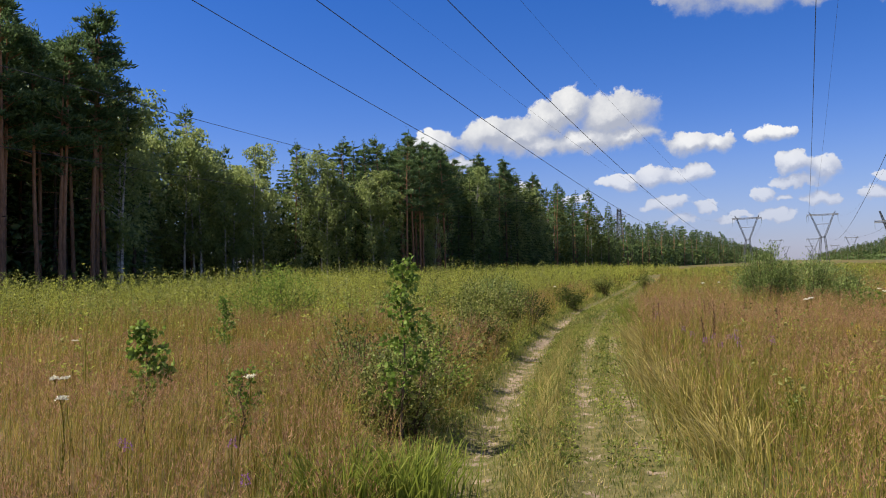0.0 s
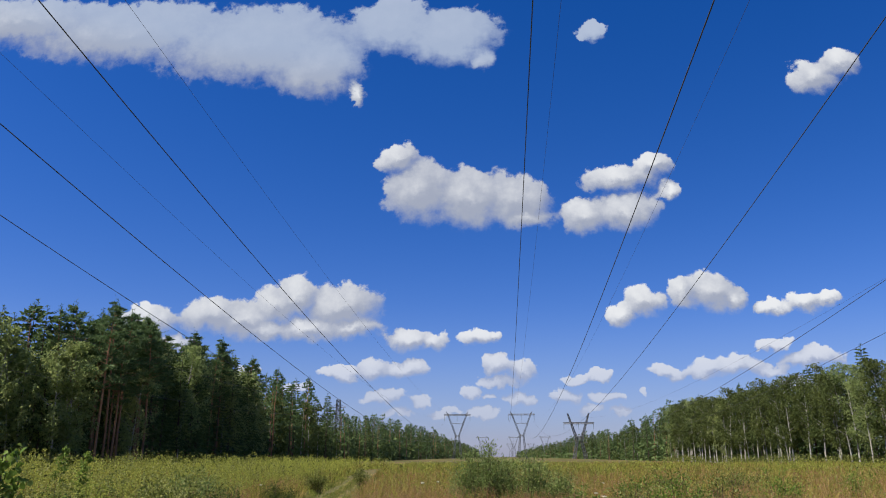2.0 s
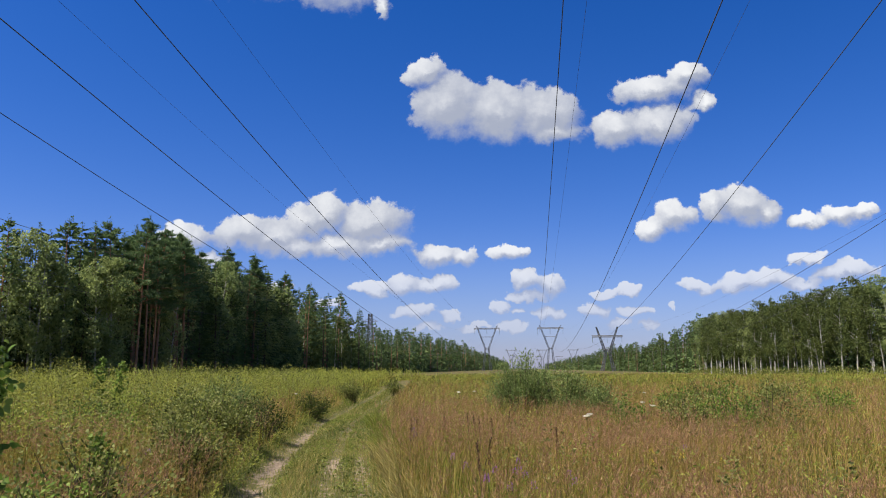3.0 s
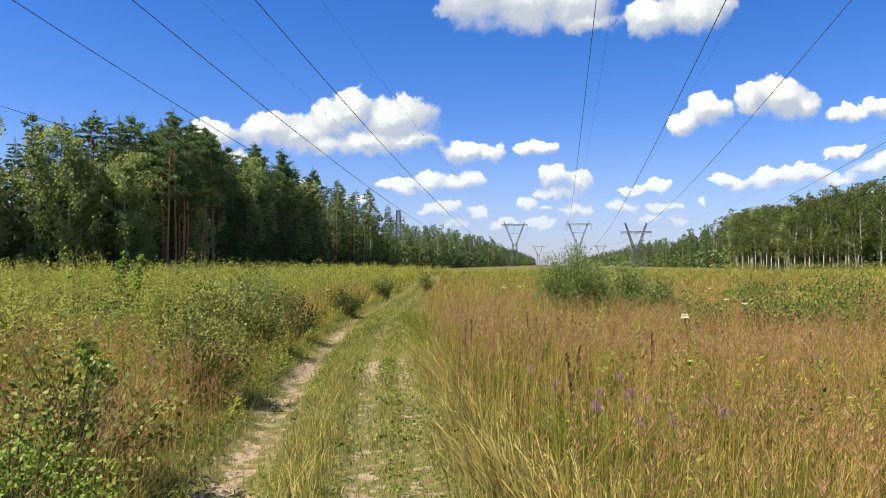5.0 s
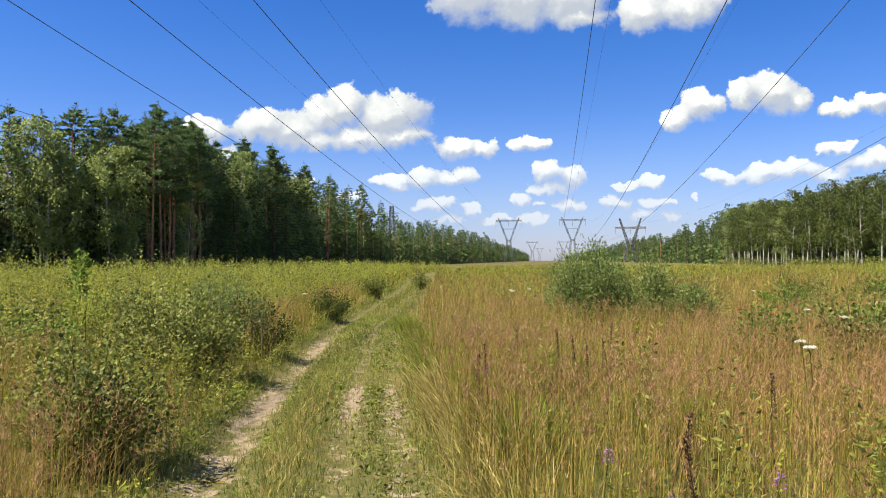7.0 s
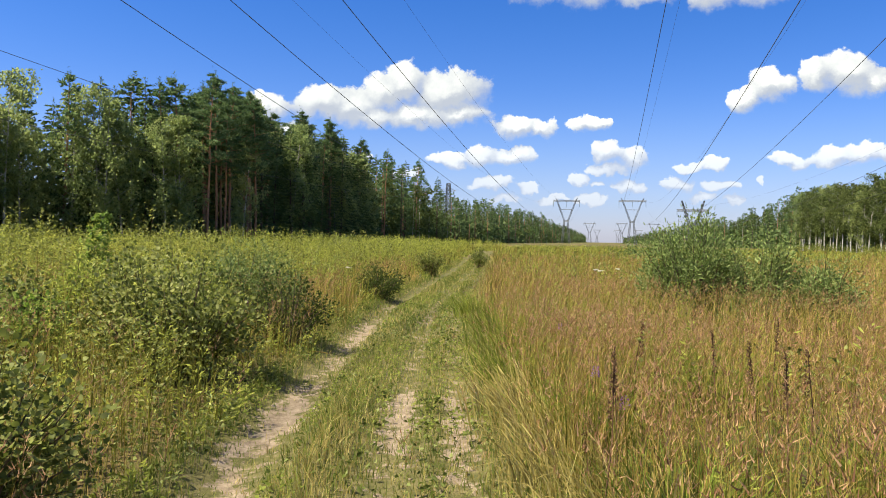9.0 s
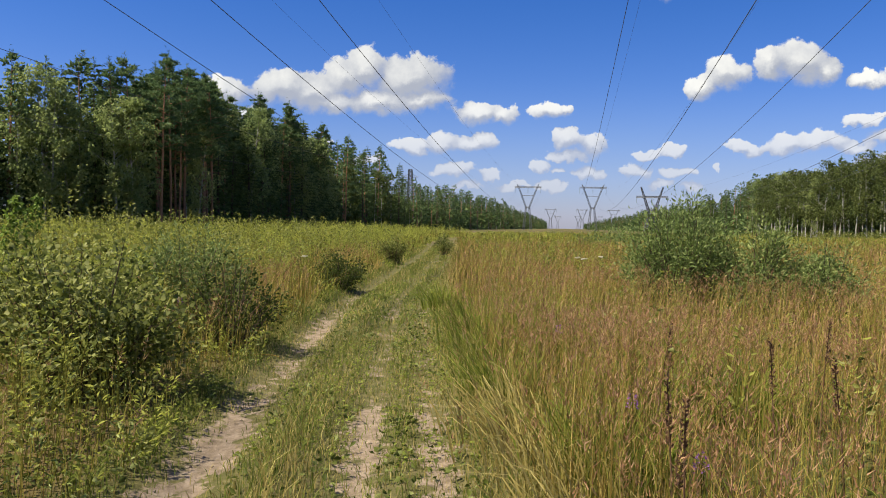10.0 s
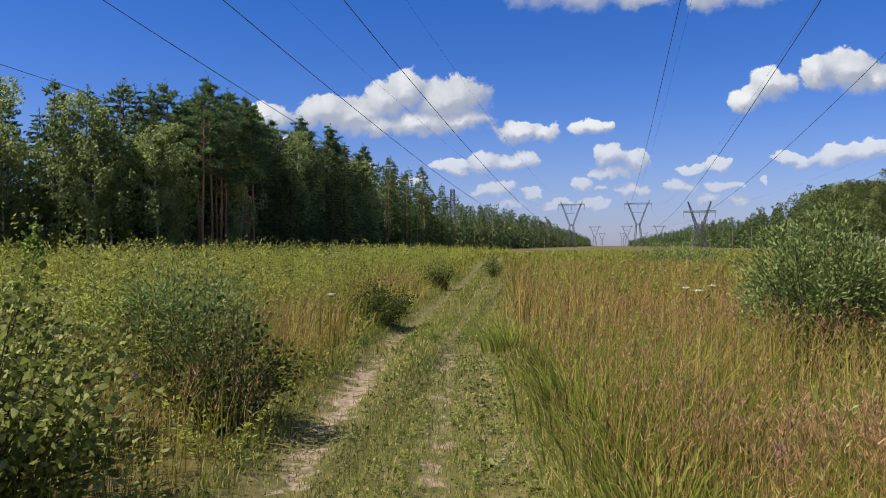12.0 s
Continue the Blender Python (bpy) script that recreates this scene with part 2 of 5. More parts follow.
CROWN_SPRUCE = leaf_material("spruce_needles", (0.046, 0.080, 0.030), (0.095, 0.146, 0.052), (0.190, 0.250, 0.096), 0.32, patch=0.5, patch_scale=0.9)


def grass_material(name, *stops, share=0.45, patch=0.45, scale=0.35):
    m = Mat(name, 0.65, 0, 0.1)
    r = m.math("ADD", m.math("MULTIPLY", m.geo.outputs["Random Per Island"], 1 - patch), m.math("MULTIPLY", m.noise(scale, 4, 0.6), patch))
    return m.leafy(m.ramp(r, *stops), share).m


GRASS_GREEN = grass_material("green_grass", (0.1, (0.055, 0.068, 0.010)), (0.5, (0.185, 0.182, 0.032)), (0.9, (0.48, 0.410, 0.105)), share=0.38)
GRASS_STRAW = grass_material("straw_grass", (0.1, (0.100, 0.070, 0.018)), (0.5, (0.315, 0.218, 0.056)), (0.9, (0.660, 0.500, 0.175)), share=0.36)
GRASS_PALE = grass_material("pale_bleached_grass", (0.1, (0.200, 0.160, 0.048)), (0.5, (0.400, 0.325, 0.108)), (0.9, (0.680, 0.580, 0.245)), share=0.38)
GRASS_HEAD = grass_material("grass_seed_heads", (0.1, (0.090, 0.042, 0.026)), (0.45, (0.312, 0.164, 0.086)), (0.9, (0.610, 0.400, 0.230)), scale=0.22, share=0.36, patch=0.45)
GRASS_LUSH = grass_material("lush_grass", (0.1, (0.085, 0.130, 0.018)), (0.5, (0.185, 0.230, 0.035)), (0.9, (0.380, 0.375, 0.085)))
GRASS_SHORT = grass_material("short_track_grass", (0.1, (0.066, 0.108, 0.015)), (0.5, (0.170, 0.212, 0.040)), (0.9, (0.360, 0.345, 0.105)), scale=1.2)

WOOD_TWIG = Mat("twig_bark", 0.85)
WOOD_TWIG.color(WOOD_TWIG.ramp(WOOD_TWIG.noise(9, 3), (0.3, (0.06, 0.042, 0.028)), (0.7, (0.15, 0.11, 0.075))))
WOOD_TWIG = WOOD_TWIG.m
DRY_STALK = Mat("dry_brown_stalk", 0.9)
DRY_STALK.color(DRY_STALK.ramp(DRY_STALK.noise(20, 3), (0.3, (0.075, 0.040, 0.024)), (0.7, (0.19, 0.110, 0.06))))
DRY_STALK = DRY_STALK.m

BARK_PINE = Mat("pine_bark", 0.9, 0, 0.15)
_n = BARK_PINE.noise(2.2, 5, 0.6, "world", (6, 6, 1))
_h = BARK_PINE.t.nodes.new("ShaderNodeSeparateXYZ")
BARK_PINE.t.links.new(BARK_PINE.co.outputs["Object"], _h.inputs[0])
_low = BARK_PINE.ramp(_n, (0.3, (0.10, 0.062, 0.042)), (0.7, (0.28, 0.165, 0.105)))
_up = BARK_PINE.ramp(_n, (0.3, (0.22, 0.112, 0.062)), (0.7, (0.46, 0.25, 0.15)))
_f = BARK_PINE.math("MULTIPLY", BARK_PINE.math("SUBTRACT", _h.outputs[2], 3.0), 0.18, True)
BARK_PINE.color(BARK_PINE.mix(_f, _low, _up)).bump(_n, 0.6, 0.03)
BARK_PINE = BARK_PINE.m
BARK_BIRCH = Mat("birch_bark", 0.7, 0, 0.25)
_n = BARK_BIRCH.noise(1.3, 4, 0.7, "world", (3, 3, 5))
BARK_BIRCH.color(BARK_BIRCH.ramp(_n, (0.36, (0.05, 0.045, 0.04)), (0.48, (0.36, 0.345, 0.31)), (0.8, (0.56, 0.545, 0.50))))
BARK_BIRCH = BARK_BIRCH.m
BARK_SPRUCE = Mat("spruce_bark", 0.9, 0, 0.15)
BARK_SPRUCE.color(BARK_SPRUCE.ramp(BARK_SPRUCE.noise(4, 4, 0.6, "world", (5, 5, 1)), (0.3, (0.045, 0.035, 0.028)), (0.7, (0.13, 0.10, 0.08))))
BARK_SPRUCE = BARK_SPRUCE.m
STEEL = Mat("weathered_galvanised_steel", 0.65, 0.35, 0.4)
STEEL.color(STEEL.ramp(STEEL.noise(0.6, 4), (0.3, (0.13, 0.14, 0.16)), (0.7, (0.24, 0.25, 0.27))))
STEEL = STEEL.m
CABLE = Mat("aluminium_cable", 0.6, 0.3, 0.4)
CABLE.color(CABLE.ramp(CABLE.noise(0.2, 2), (0.3, (0.05, 0.05, 0.055)), (0.7, (0.085, 0.085, 0.09))))
CABLE = CABLE.m
GLASS_CAP = Mat("insulator_glass", 0.25, 0, 0.5)
GLASS_CAP.color(GLASS_CAP.ramp(GLASS_CAP.noise(3, 2), (0.3, (0.16, 0.20, 0.19)), (0.7, (0.24, 0.30, 0.28))))
GLASS_CAP = GLASS_CAP.m
PETAL_WHITE = Mat("cream_umbel_florets", 0.8)
PETAL_WHITE.leafy(PETAL_WHITE.ramp(PETAL_WHITE.geo.outputs["Random Per Island"], (0.0, (0.60, 0.56, 0.42)), (1.0, (0.84, 0.82, 0.70))), 0.25)
PETAL_WHITE = PETAL_WHITE.m
PETAL_PURPLE = Mat("purple_florets", 0.7)
PETAL_PURPLE.leafy(PETAL_PURPLE.ramp(PETAL_PURPLE.geo.outputs["Random Per Island"], (0.0, (0.20, 0.06, 0.26)), (1.0, (0.42, 0.18, 0.46))), 0.3)
PETAL_PURPLE = PETAL_PURPLE.m
PETAL_YELLOW = Mat("yellow_florets", 0.7)
PETAL_YELLOW.leafy(PETAL_YELLOW.ramp(PETAL_YELLOW.geo.outputs["Random Per Island"], (0.0, (0.50, 0.38, 0.03)), (1.0, (0.75, 0.62, 0.08))), 0.3)
PETAL_YELLOW = PETAL_YELLOW.m
CLOD = Mat("dry_sandy_clods", 0.95, 0, 0.1)
CLOD.color(CLOD.ramp(CLOD.noise(14, 4), (0.3, (0.192, 0.144, 0.096)), (0.7, (0.352, 0.280, 0.208)))).bump(CLOD.noise(60, 3), 0.4, 0.01)
CLOD = CLOD.m

GROUND = Mat("field_soil_and_turf", 0.95, 0, 0.1)
_wear = GROUND.attr("wear")
_brk = GROUND.noise(5.0, 6, 0.65)
_mask = GROUND.math("MULTIPLY", GROUND.math("SUBTRACT", GROUND.math("ADD", _wear, GROUND.math("MULTIPLY", GROUND.math("SUBTRACT", _brk, 0.5), 2.9)), 0.46), 6.0, True)
_soil = GROUND.ramp(GROUND.noise(11, 6, 0.7), (0.25, (0.100, 0.073, 0.047)), (0.5, (0.255, 0.196, 0.138)), (0.8, (0.405, 0.325, 0.240)))
_turf = GROUND.ramp(GROUND.noise(7, 6, 0.7), (0.25, (0.043, 0.055, 0.014)), (0.5, (0.115, 0.105, 0.040)), (0.8, (0.235, 0.190, 0.096)))
_fieldn = GROUND.noise(0.09, 5, 0.62, "world", (1.0, 0.35, 1))
_field = GROUND.ramp(_fieldn, (0.34, (0.058, 0.072, 0.017)), (0.47, (0.098, 0.094, 0.029)), (0.56, (0.125, 0.090, 0.039)), (0.75, (0.156, 0.117, 0.054)))
_base = GROUND.mix(GROUND.attr("track"), _field, _turf)
GROUND.color(GROUND.mix(_mask, _base, _soil)).bump(GROUND.noise(28, 6, 0.7), 0.7, 0.03)
GROUND = GROUND.m

# ---------------------------------------------------------------- mesh tools
rng = np.random.default_rng(7)


def mesh_of(name, verts, tris, mats, slot=None):
    """A mesh from arrays of corners and triangles."""
    me = bpy.data.meshes.new(name)
    verts, tris = np.asarray(verts, np.float32), np.asarray(tris, np.int32)
    me.vertices.add(len(verts))
    me.vertices.foreach_set("co", verts.ravel())
    me.loops.add(tris.size)
    me.loops.foreach_set("vertex_index", tris.ravel())
    me.polygons.add(len(tris))
    me.polygons.foreach_set("loop_start", np.arange(0, tris.size, 3, dtype=np.int32))
    if slot is not None:
        me.polygons.foreach_set("material_index", np.asarray(slot, np.int32))
    for m in mats if isinstance(mats, (list, tuple)) else [mats]:
        me.materials.append(m)
    me.update(calc_edges=True)
    return me


class Soup:
    """Gathers triangles from many small pieces into one mesh."""

    def __init__(self):
        self.v, self.f, self.s, self.n = [], [], [], 0

    def add(self, verts, tris, slot=0):
        verts, tris = np.asarray(verts, float).reshape(-1, 3), np.asarray(tris, int).reshape(-1, 3)
        self.v.append(verts)
        self.f.append(tris + self.n)
        self.s.append(np.broadcast_to(slot, len(tris)))
        self.n += len(verts)
        return self

    def mesh(self, name, mats):
        return mesh_of(name, np.concatenate(self.v), np.concatenate(self.f), mats, np.concatenate(self.s))


def piece(name, me, parent=None, label=""):
    ob = new(name, me)
    if parent:
        ob.parent = parent
    return tagged(ob, label=label)


def smooth_shade(me):
    me.polygons.foreach_set("use_smooth", np.ones(len(me.polygons), bool))
    return me


def tube(points, radii, sides=6):
    """A tapered tube along points: corners and triangles."""
    p, r = np.asarray(points, float), np.asarray(radii, float)
    n = len(p)
    d = np.gradient(p, axis=0)
    d /= np.linalg.norm(d, axis=1, keepdims=True) + 1e-9
    ref = np.where(np.abs(d[:, 2:3]) > 0.9, np.array([[1.0, 0, 0]]), np.array([[0, 0, 1.0]]))
    a = np.cross(d, ref)
    a /= np.linalg.norm(a, axis=1, keepdims=True) + 1e-9
    b = np.cross(d, a)
    ang = np.linspace(0, 2 * math.pi, sides, endpoint=False)
    ring = p[:, None] + r[:, None, None] * (np.cos(ang)[None, :, None] * a[:, None] + np.sin(ang)[None, :, None] * b[:, None])
    i, j = np.meshgrid(np.arange(n - 1), np.arange(sides), indexing="ij")
    k = (j + 1) % sides
    q = np.stack([i * sides + j, (i + 1) * sides + j, (i + 1) * sides + k, i * sides + k], -1).reshape(-1, 4)
    tris = np.concatenate([q[:, [0, 1, 2]], q[:, [0, 2, 3]]])
    top = np.arange(sides) + (n - 1) * sides
    cap = np.stack([np.full(sides - 2, top[0]), top[1:-1], top[2:]], 1)
    return ring.reshape(-1, 3), np.concatenate([tris, cap])


def unit(v):
    return v / (np.linalg.norm(v, axis=-1, keepdims=True) + 1e-9)


def leaves(centres, axis, length, width, rnd, fold=0.25, oval=False):
    """Leaves from the stalk along an axis: creased and pointed with two triangles, or oval with four."""
    n = len(centres)
    axis = unit(axis)
    side = unit(np.cross(axis, rnd.normal(size=(n, 3))))
    nor = np.cross(axis, side)
    length, width = np.broadcast_to(length, n)[:, None], np.broadcast_to(width, n)[:, None]
    tip = centres + axis * length - nor * length * 0.12
    if oval:
        lo, hi = centres + axis * length * 0.26, centres + axis * length * 0.68
        e, up = side * width * 0.5, nor * width * fold
        v = np.stack([centres, lo + e * 0.86 + up, hi + e * 0.82 + up * 0.7, tip, hi - e * 0.82 + up * 0.7, lo - e * 0.86 + up], 1).reshape(-1, 3)
        k = np.arange(n)[:, None] * 6
        return v, np.concatenate([k + [[0, 1, 5]], k + [[1, 2, 4]], k + [[1, 4, 5]], k + [[2, 3, 4]]])
    mid = centres + axis * length * 0.48
    l, r = mid + side * width * 0.5 + nor * width * fold, mid - side * width * 0.5 + nor * width * fold
    v = np.stack([centres, l, tip, r], 1).reshape(-1, 3)
    k = np.arange(n)[:, None] * 4
    return v, np.concatenate([k + [[0, 1, 2]], k + [[0, 2, 3]]])


def blades(base, height, lean_dir, lean, width, rnd):
    """Bent grass blades of three triangles each."""
    n = len(base)
    height, lean, width = (np.broadcast_to(a, n)[:, None] for a in (height, lean, width))
    ld = np.stack([np.cos(lean_dir), np.sin(lean_dir), np.zeros(n)], 1)
    face = rnd.uniform(0, math.pi, n)
    s = np.stack([np.cos(face), np.sin(face), np.zeros(n)], 1) * width * 0.5
    up = np.array([[0, 0, 1.0]])
    mid = base + up * height * 0.58 + ld * lean * height * 0.25
    tip = base + up * height + ld * lean * height
    v = np.stack([base - s, base + s, mid - s * 0.75, mid + s * 0.75, tip], 1).reshape(-1, 3)
    k = np.arange(n)[:, None] * 5
    return v, np.concatenate([k + [[0, 1, 3]], k + [[0, 3, 2]], k + [[2, 3, 4]]]), tip, ld


def tufts(tip, ld, size, rnd, per=5):
    """Feathery seed heads: small spikelets spread down the top of each stem, wider towards the foot."""
    n = len(tip)
    tip, ld, size = np.repeat(tip, per, 0), np.repeat(ld, per, 0), np.repeat(np.broadcast_to(size, n), per)[:, None]
    m = len(tip)
    t = rnd.uniform(0, 1, (m, 1))
    out = np.concatenate([rnd.normal(0, 1, (m, 2)), np.zeros((m, 1))], 1)
    a = tip - np.array([[0, 0, 1.0]]) * t * size - ld * t * size * 0.3 + out * (0.02 + 0.09 * t) * size
    b = a + unit(out * 0.5 + rnd.normal(0, 0.25, (m, 3)) + [0, 0, 1.0]) * size * rnd.uniform(0.12, 0.32, (m, 1))
    s = unit(np.cross(b - a, rnd.normal(size=(m, 3)))) * size * 0.0155
    v = np.stack([a - s, a + s, b], 1).reshape(-1, 3)
    return v, np.arange(m * 3).reshape(-1, 3)


# ---------------------------------------------------------------- ground and track
RUT_Y = [-40, 0, 4.8, 9.2, 13.8, 16.4, 20.1, 23.6, 32, 42, 60, 90, 400]
RUT_X = [6.0, -0.9, -2.15, -3.40, -4.50, -5.05, -5.80, -6.45, -7.55, -8.8, -11.5, -15.5, -20]


def rut_x(y):
    """Where the bare left rut of the track runs."""
    return np.interp(y, RUT_Y, RUT_X)


def across(x, y):
    """Metres to the right of the left rut."""
    return x - rut_x(y)


def value_noise(x, y, scale, seed):
    """Smooth noise from -1 to 1, from a few turned sine waves."""
    r = np.random.default_rng(seed)
    out = np.zeros_like(np.asarray(x, float))
    for k in range(6):
        a, ph, f = r.uniform(0, 6.28), r.uniform(0, 6.28), scale * (0.6 + 0.35 * k)
        out += np.sin((np.cos(a) * x + np.sin(a) * y) * f + ph) / (1 + 0.5 * k)
    return out / 2.6


def ground_z(x, y):
    d = across(x, y)
    near = np.clip(1 - (np.abs(d - 0.7) - 1.4) / 4, 0, 1)
    z = 0.015 * value_noise(x, y, 3.0, 3) + 0.008 * value_noise(x, y, 11.0, 4)
    z = z - near * (0.07 * np.exp(-(d / 0.24) ** 2) + 0.05 * np.exp(-((d - 0.95) / 0.20) ** 2) + 0.045 * np.exp(-((d - 1.42) / 0.16) ** 2))
    return z


def build_ground():
    xs = np.concatenate([-np.geomspace(3200, 11, 46), np.arange(-10.5, 2.0, 0.13), np.geomspace(2.2, 3200, 48)])
    ys = np.concatenate([-np.geomspace(1200, 4, 26), np.arange(-3.5, 34, 0.22), np.geomspace(34.5, 4200, 60)])
    gx, gy = np.meshgrid(xs, ys, indexing="ij")
    z = ground_z(gx, gy)
    d = across(gx, gy)
    lump = 0.55 + 0.45 * value_noise(gx, gy, 1.6, 9)
    wear = np.exp(-(d / 0.21) ** 2) * (0.80 + 0.22 * lump)
    wear = np.maximum(wear, np.exp(-((d - 0.95) / 0.14) ** 2) * (0.52 + 0.66 * lump))
    wear = np.maximum(wear, np.exp(-((d - 1.42) / 0.15) ** 2) * (0.40 + 0.62 * lump))
    wear *= np.interp(gy, [0, 5, 9, 11, 21, 25, 31], [0.10, 0.40, 0.64, 0.92, 0.76, 0.26, 0.0]) * (0.84 + 0.38 * value_noise(gx, gy, 1.7, 12))
    track = np.clip(1 - (np.abs(d - 0.7) - 1.1) / 0.35, 0, 1)
    ny = len(ys)
    i, j = np.meshgrid(np.arange(len(xs) - 1), np.arange(ny - 1), indexing="ij")
    a = i * ny + j
    q = np.stack([a, a + ny, a + ny + 1, a + 1], -1).reshape(-1, 4)
    me = mesh_of("ground", np.stack([gx, gy, z], -1).reshape(-1, 3), np.concatenate([q[:, [0, 1, 2]], q[:, [0, 2, 3]]]), GROUND)
    smooth_shade(me)
    for name, val in (("wear", wear), ("track", track)):
        me.attributes.new(name, "FLOAT", "POINT").data.foreach_set("value", val.ravel().astype(np.float32))
    tagged(new("ground", me), "flat field ground with sandy wheel ruts worn into turf", "ground", kind="structure")


build_ground()

# ---------------------------------------------------------------- trees


def trunk_line(h, bend, rnd, n=9):
    t = np.linspace(0, 1, n)
    a = rnd.uniform(0, 6.28)
    wob = np.cumsum(rnd.normal(0, 0.03, (n, 2)), 0)
    wob -= wob[0]
    x, y = np.cos(a) * bend * t ** 1.6 + wob[:, 0], np.sin(a) * bend * t ** 1.6 + wob[:, 1]
    return np.stack([x, y, -0.15 + t * (h + 0.15)], 1)


def line_at(line, t):
    u = np.linspace(0, 1, len(line))
    return np.array([np.interp(t, u, line[:, k]) for k in range(3)]).T


def pine(seed, h=17.0, detail=1.0, crown=0.45):
    """Parts of a Scots pine: trunk, limbs, crown."""
    r = np.random.default_rng(seed)
    line = trunk_line(h, 0.5, r)
    t = np.linspace(0, 1, len(line))
    trunk = Soup().add(*tube(line, 0.02 + 0.145 * (1 - t) ** 0.8, 8))
    limbs, leaf = Soup(), Soup()
    n = int(32 * (0.6 + 0.4 * detail))
    for k in range(n):
        u = 1 - crown + (crown - 0.01) * (k + r.uniform(0, 1)) / n
        p = line_at(line, u)
        v = (u - (1 - crown)) / crown
        reach = (0.10 + 1.15 * min(1, 0.5 + v * 4) * (1 - v) ** 0.85) * h * 0.115 * r.uniform(0.6, 1.2) + 0.15
        a = r.uniform(0, 6.28)
        d = np.array([math.cos(a), math.sin(a), r.uniform(0.0, 0.35) + 0.25 * v])
        q = p + d * reach
        limbs.add(*tube([p, q], [0.05, 0.012], 3))
        for s in range(3):
            c = p + d * reach * (0.45 + 0.3 * s) + r.normal(0, 0.12, 3)
            m = int(46 * detail)
            pts = c + r.normal(0, 1, (m, 3)) * [0.27, 0.27, 0.075] * (0.40 + reach * 0.32)
            ax = unit(r.normal(0, 1, (m, 3)) * [1, 1, 0.4] + d * 0.7 + [0, 0, 0.5])
            leaf.add(*leaves(pts, ax, r.uniform(0.20, 0.38, m) / detail ** 0.35, 0.085 / detail ** 0.5, r))
    m = int(30 * detail) + 6
    pts = line[-1] + r.normal(0, 1, (m, 3)) * [0.10, 0.10, 0.35] + [0, 0, 0.1]
    leaf.add(*leaves(pts, unit(r.normal(0, 1, (m, 3)) * [0.6, 0.6, 0.4] + [0, 0, 1.0]), r.uniform(0.2, 0.4, m), 0.06, r))
    for k in range(10):
        u = r.uniform(0.2, 1 - crown)
        p, a = line_at(line, u), r.uniform(0, 6.28)
        q = p + np.array([math.cos(a), math.sin(a), r.uniform(-0.3, 0.2)]) * r.uniform(0.4, 1.2)
        limbs.add(*tube([p, q], [0.025, 0.006], 3))
    return trunk.mesh("pine_trunk", BARK_PINE), limbs.mesh("pine_limbs", BARK_PINE), leaf.mesh("pine_crown", CROWN_PINE)


def spruce(seed, h=16.0, detail=1.0):
    r = np.random.default_rng(seed)
    line = trunk_line(h, 0.15, r)
    t = np.linspace(0, 1, len(line))
    trunk = Soup().add(*tube(line, 0.012 + 0.16 * (1 - t), 7))
    limbs, leaf = Soup(), Soup()
    n = int(44 * (0.55 + 0.45 * detail))
    for k in range(n):
        u = 0.10 + 0.895 * (k / n) ** 0.9
        p = line_at(line, u)
        spread = (1 - u) ** 0.85 * h * 0.165 + 0.10
        for a in np.linspace(0, 6.28, 5, endpoint=False) + r.uniform(0, 6.28):
            reach = spread * r.uniform(0.7, 1.15)
            d = np.array([math.cos(a), math.sin(a), -0.28 + 0.45 * u])
            q = p + d * reach
            if reach > 0.6 and u < 0.35 and detail > 0.5:
                limbs.add(*tube([p, q], [0.03, 0.008], 3))
            m = max(2 if detail < 0.2 else 4, int(reach * 15 * detail))
            f = np.sqrt(r.uniform(0.02, 1, m))
            pts = p + d * reach * f[:, None] + r.normal(0, 0.07, (m, 3)) * [1, 1, 0.5]
            ax = unit(d * 1.2 + np.stack([r.normal(0, 0.55, m), r.normal(0, 0.55, m), r.uniform(-0.75, 0.0, m)], 1))
            leaf.add(*leaves(pts, ax, r.uniform(0.28, 0.46, m) / detail ** 0.36, 0.11 / detail ** 0.5, r))
    m = 24
    pts = line[-1] + np.stack([r.normal(0, 0.05, m), r.normal(0, 0.05, m), r.uniform(-1.0, 0.25, m)], 1)
    leaf.add(*leaves(pts, unit(r.normal(0, 0.6, (m, 3)) + [0, 0, 0.7]), r.uniform(0.2, 0.4, m), 0.07, r))
    if not limbs.v:
        limbs.add(*tube([line[-2], line[-1]], [0.012, 0.006], 3))
    return trunk.mesh("spruce_trunk", BARK_SPRUCE), limbs.mesh("spruce_limbs", BARK_SPRUCE), leaf.mesh("spruce_crown", CROWN_SPRUCE)


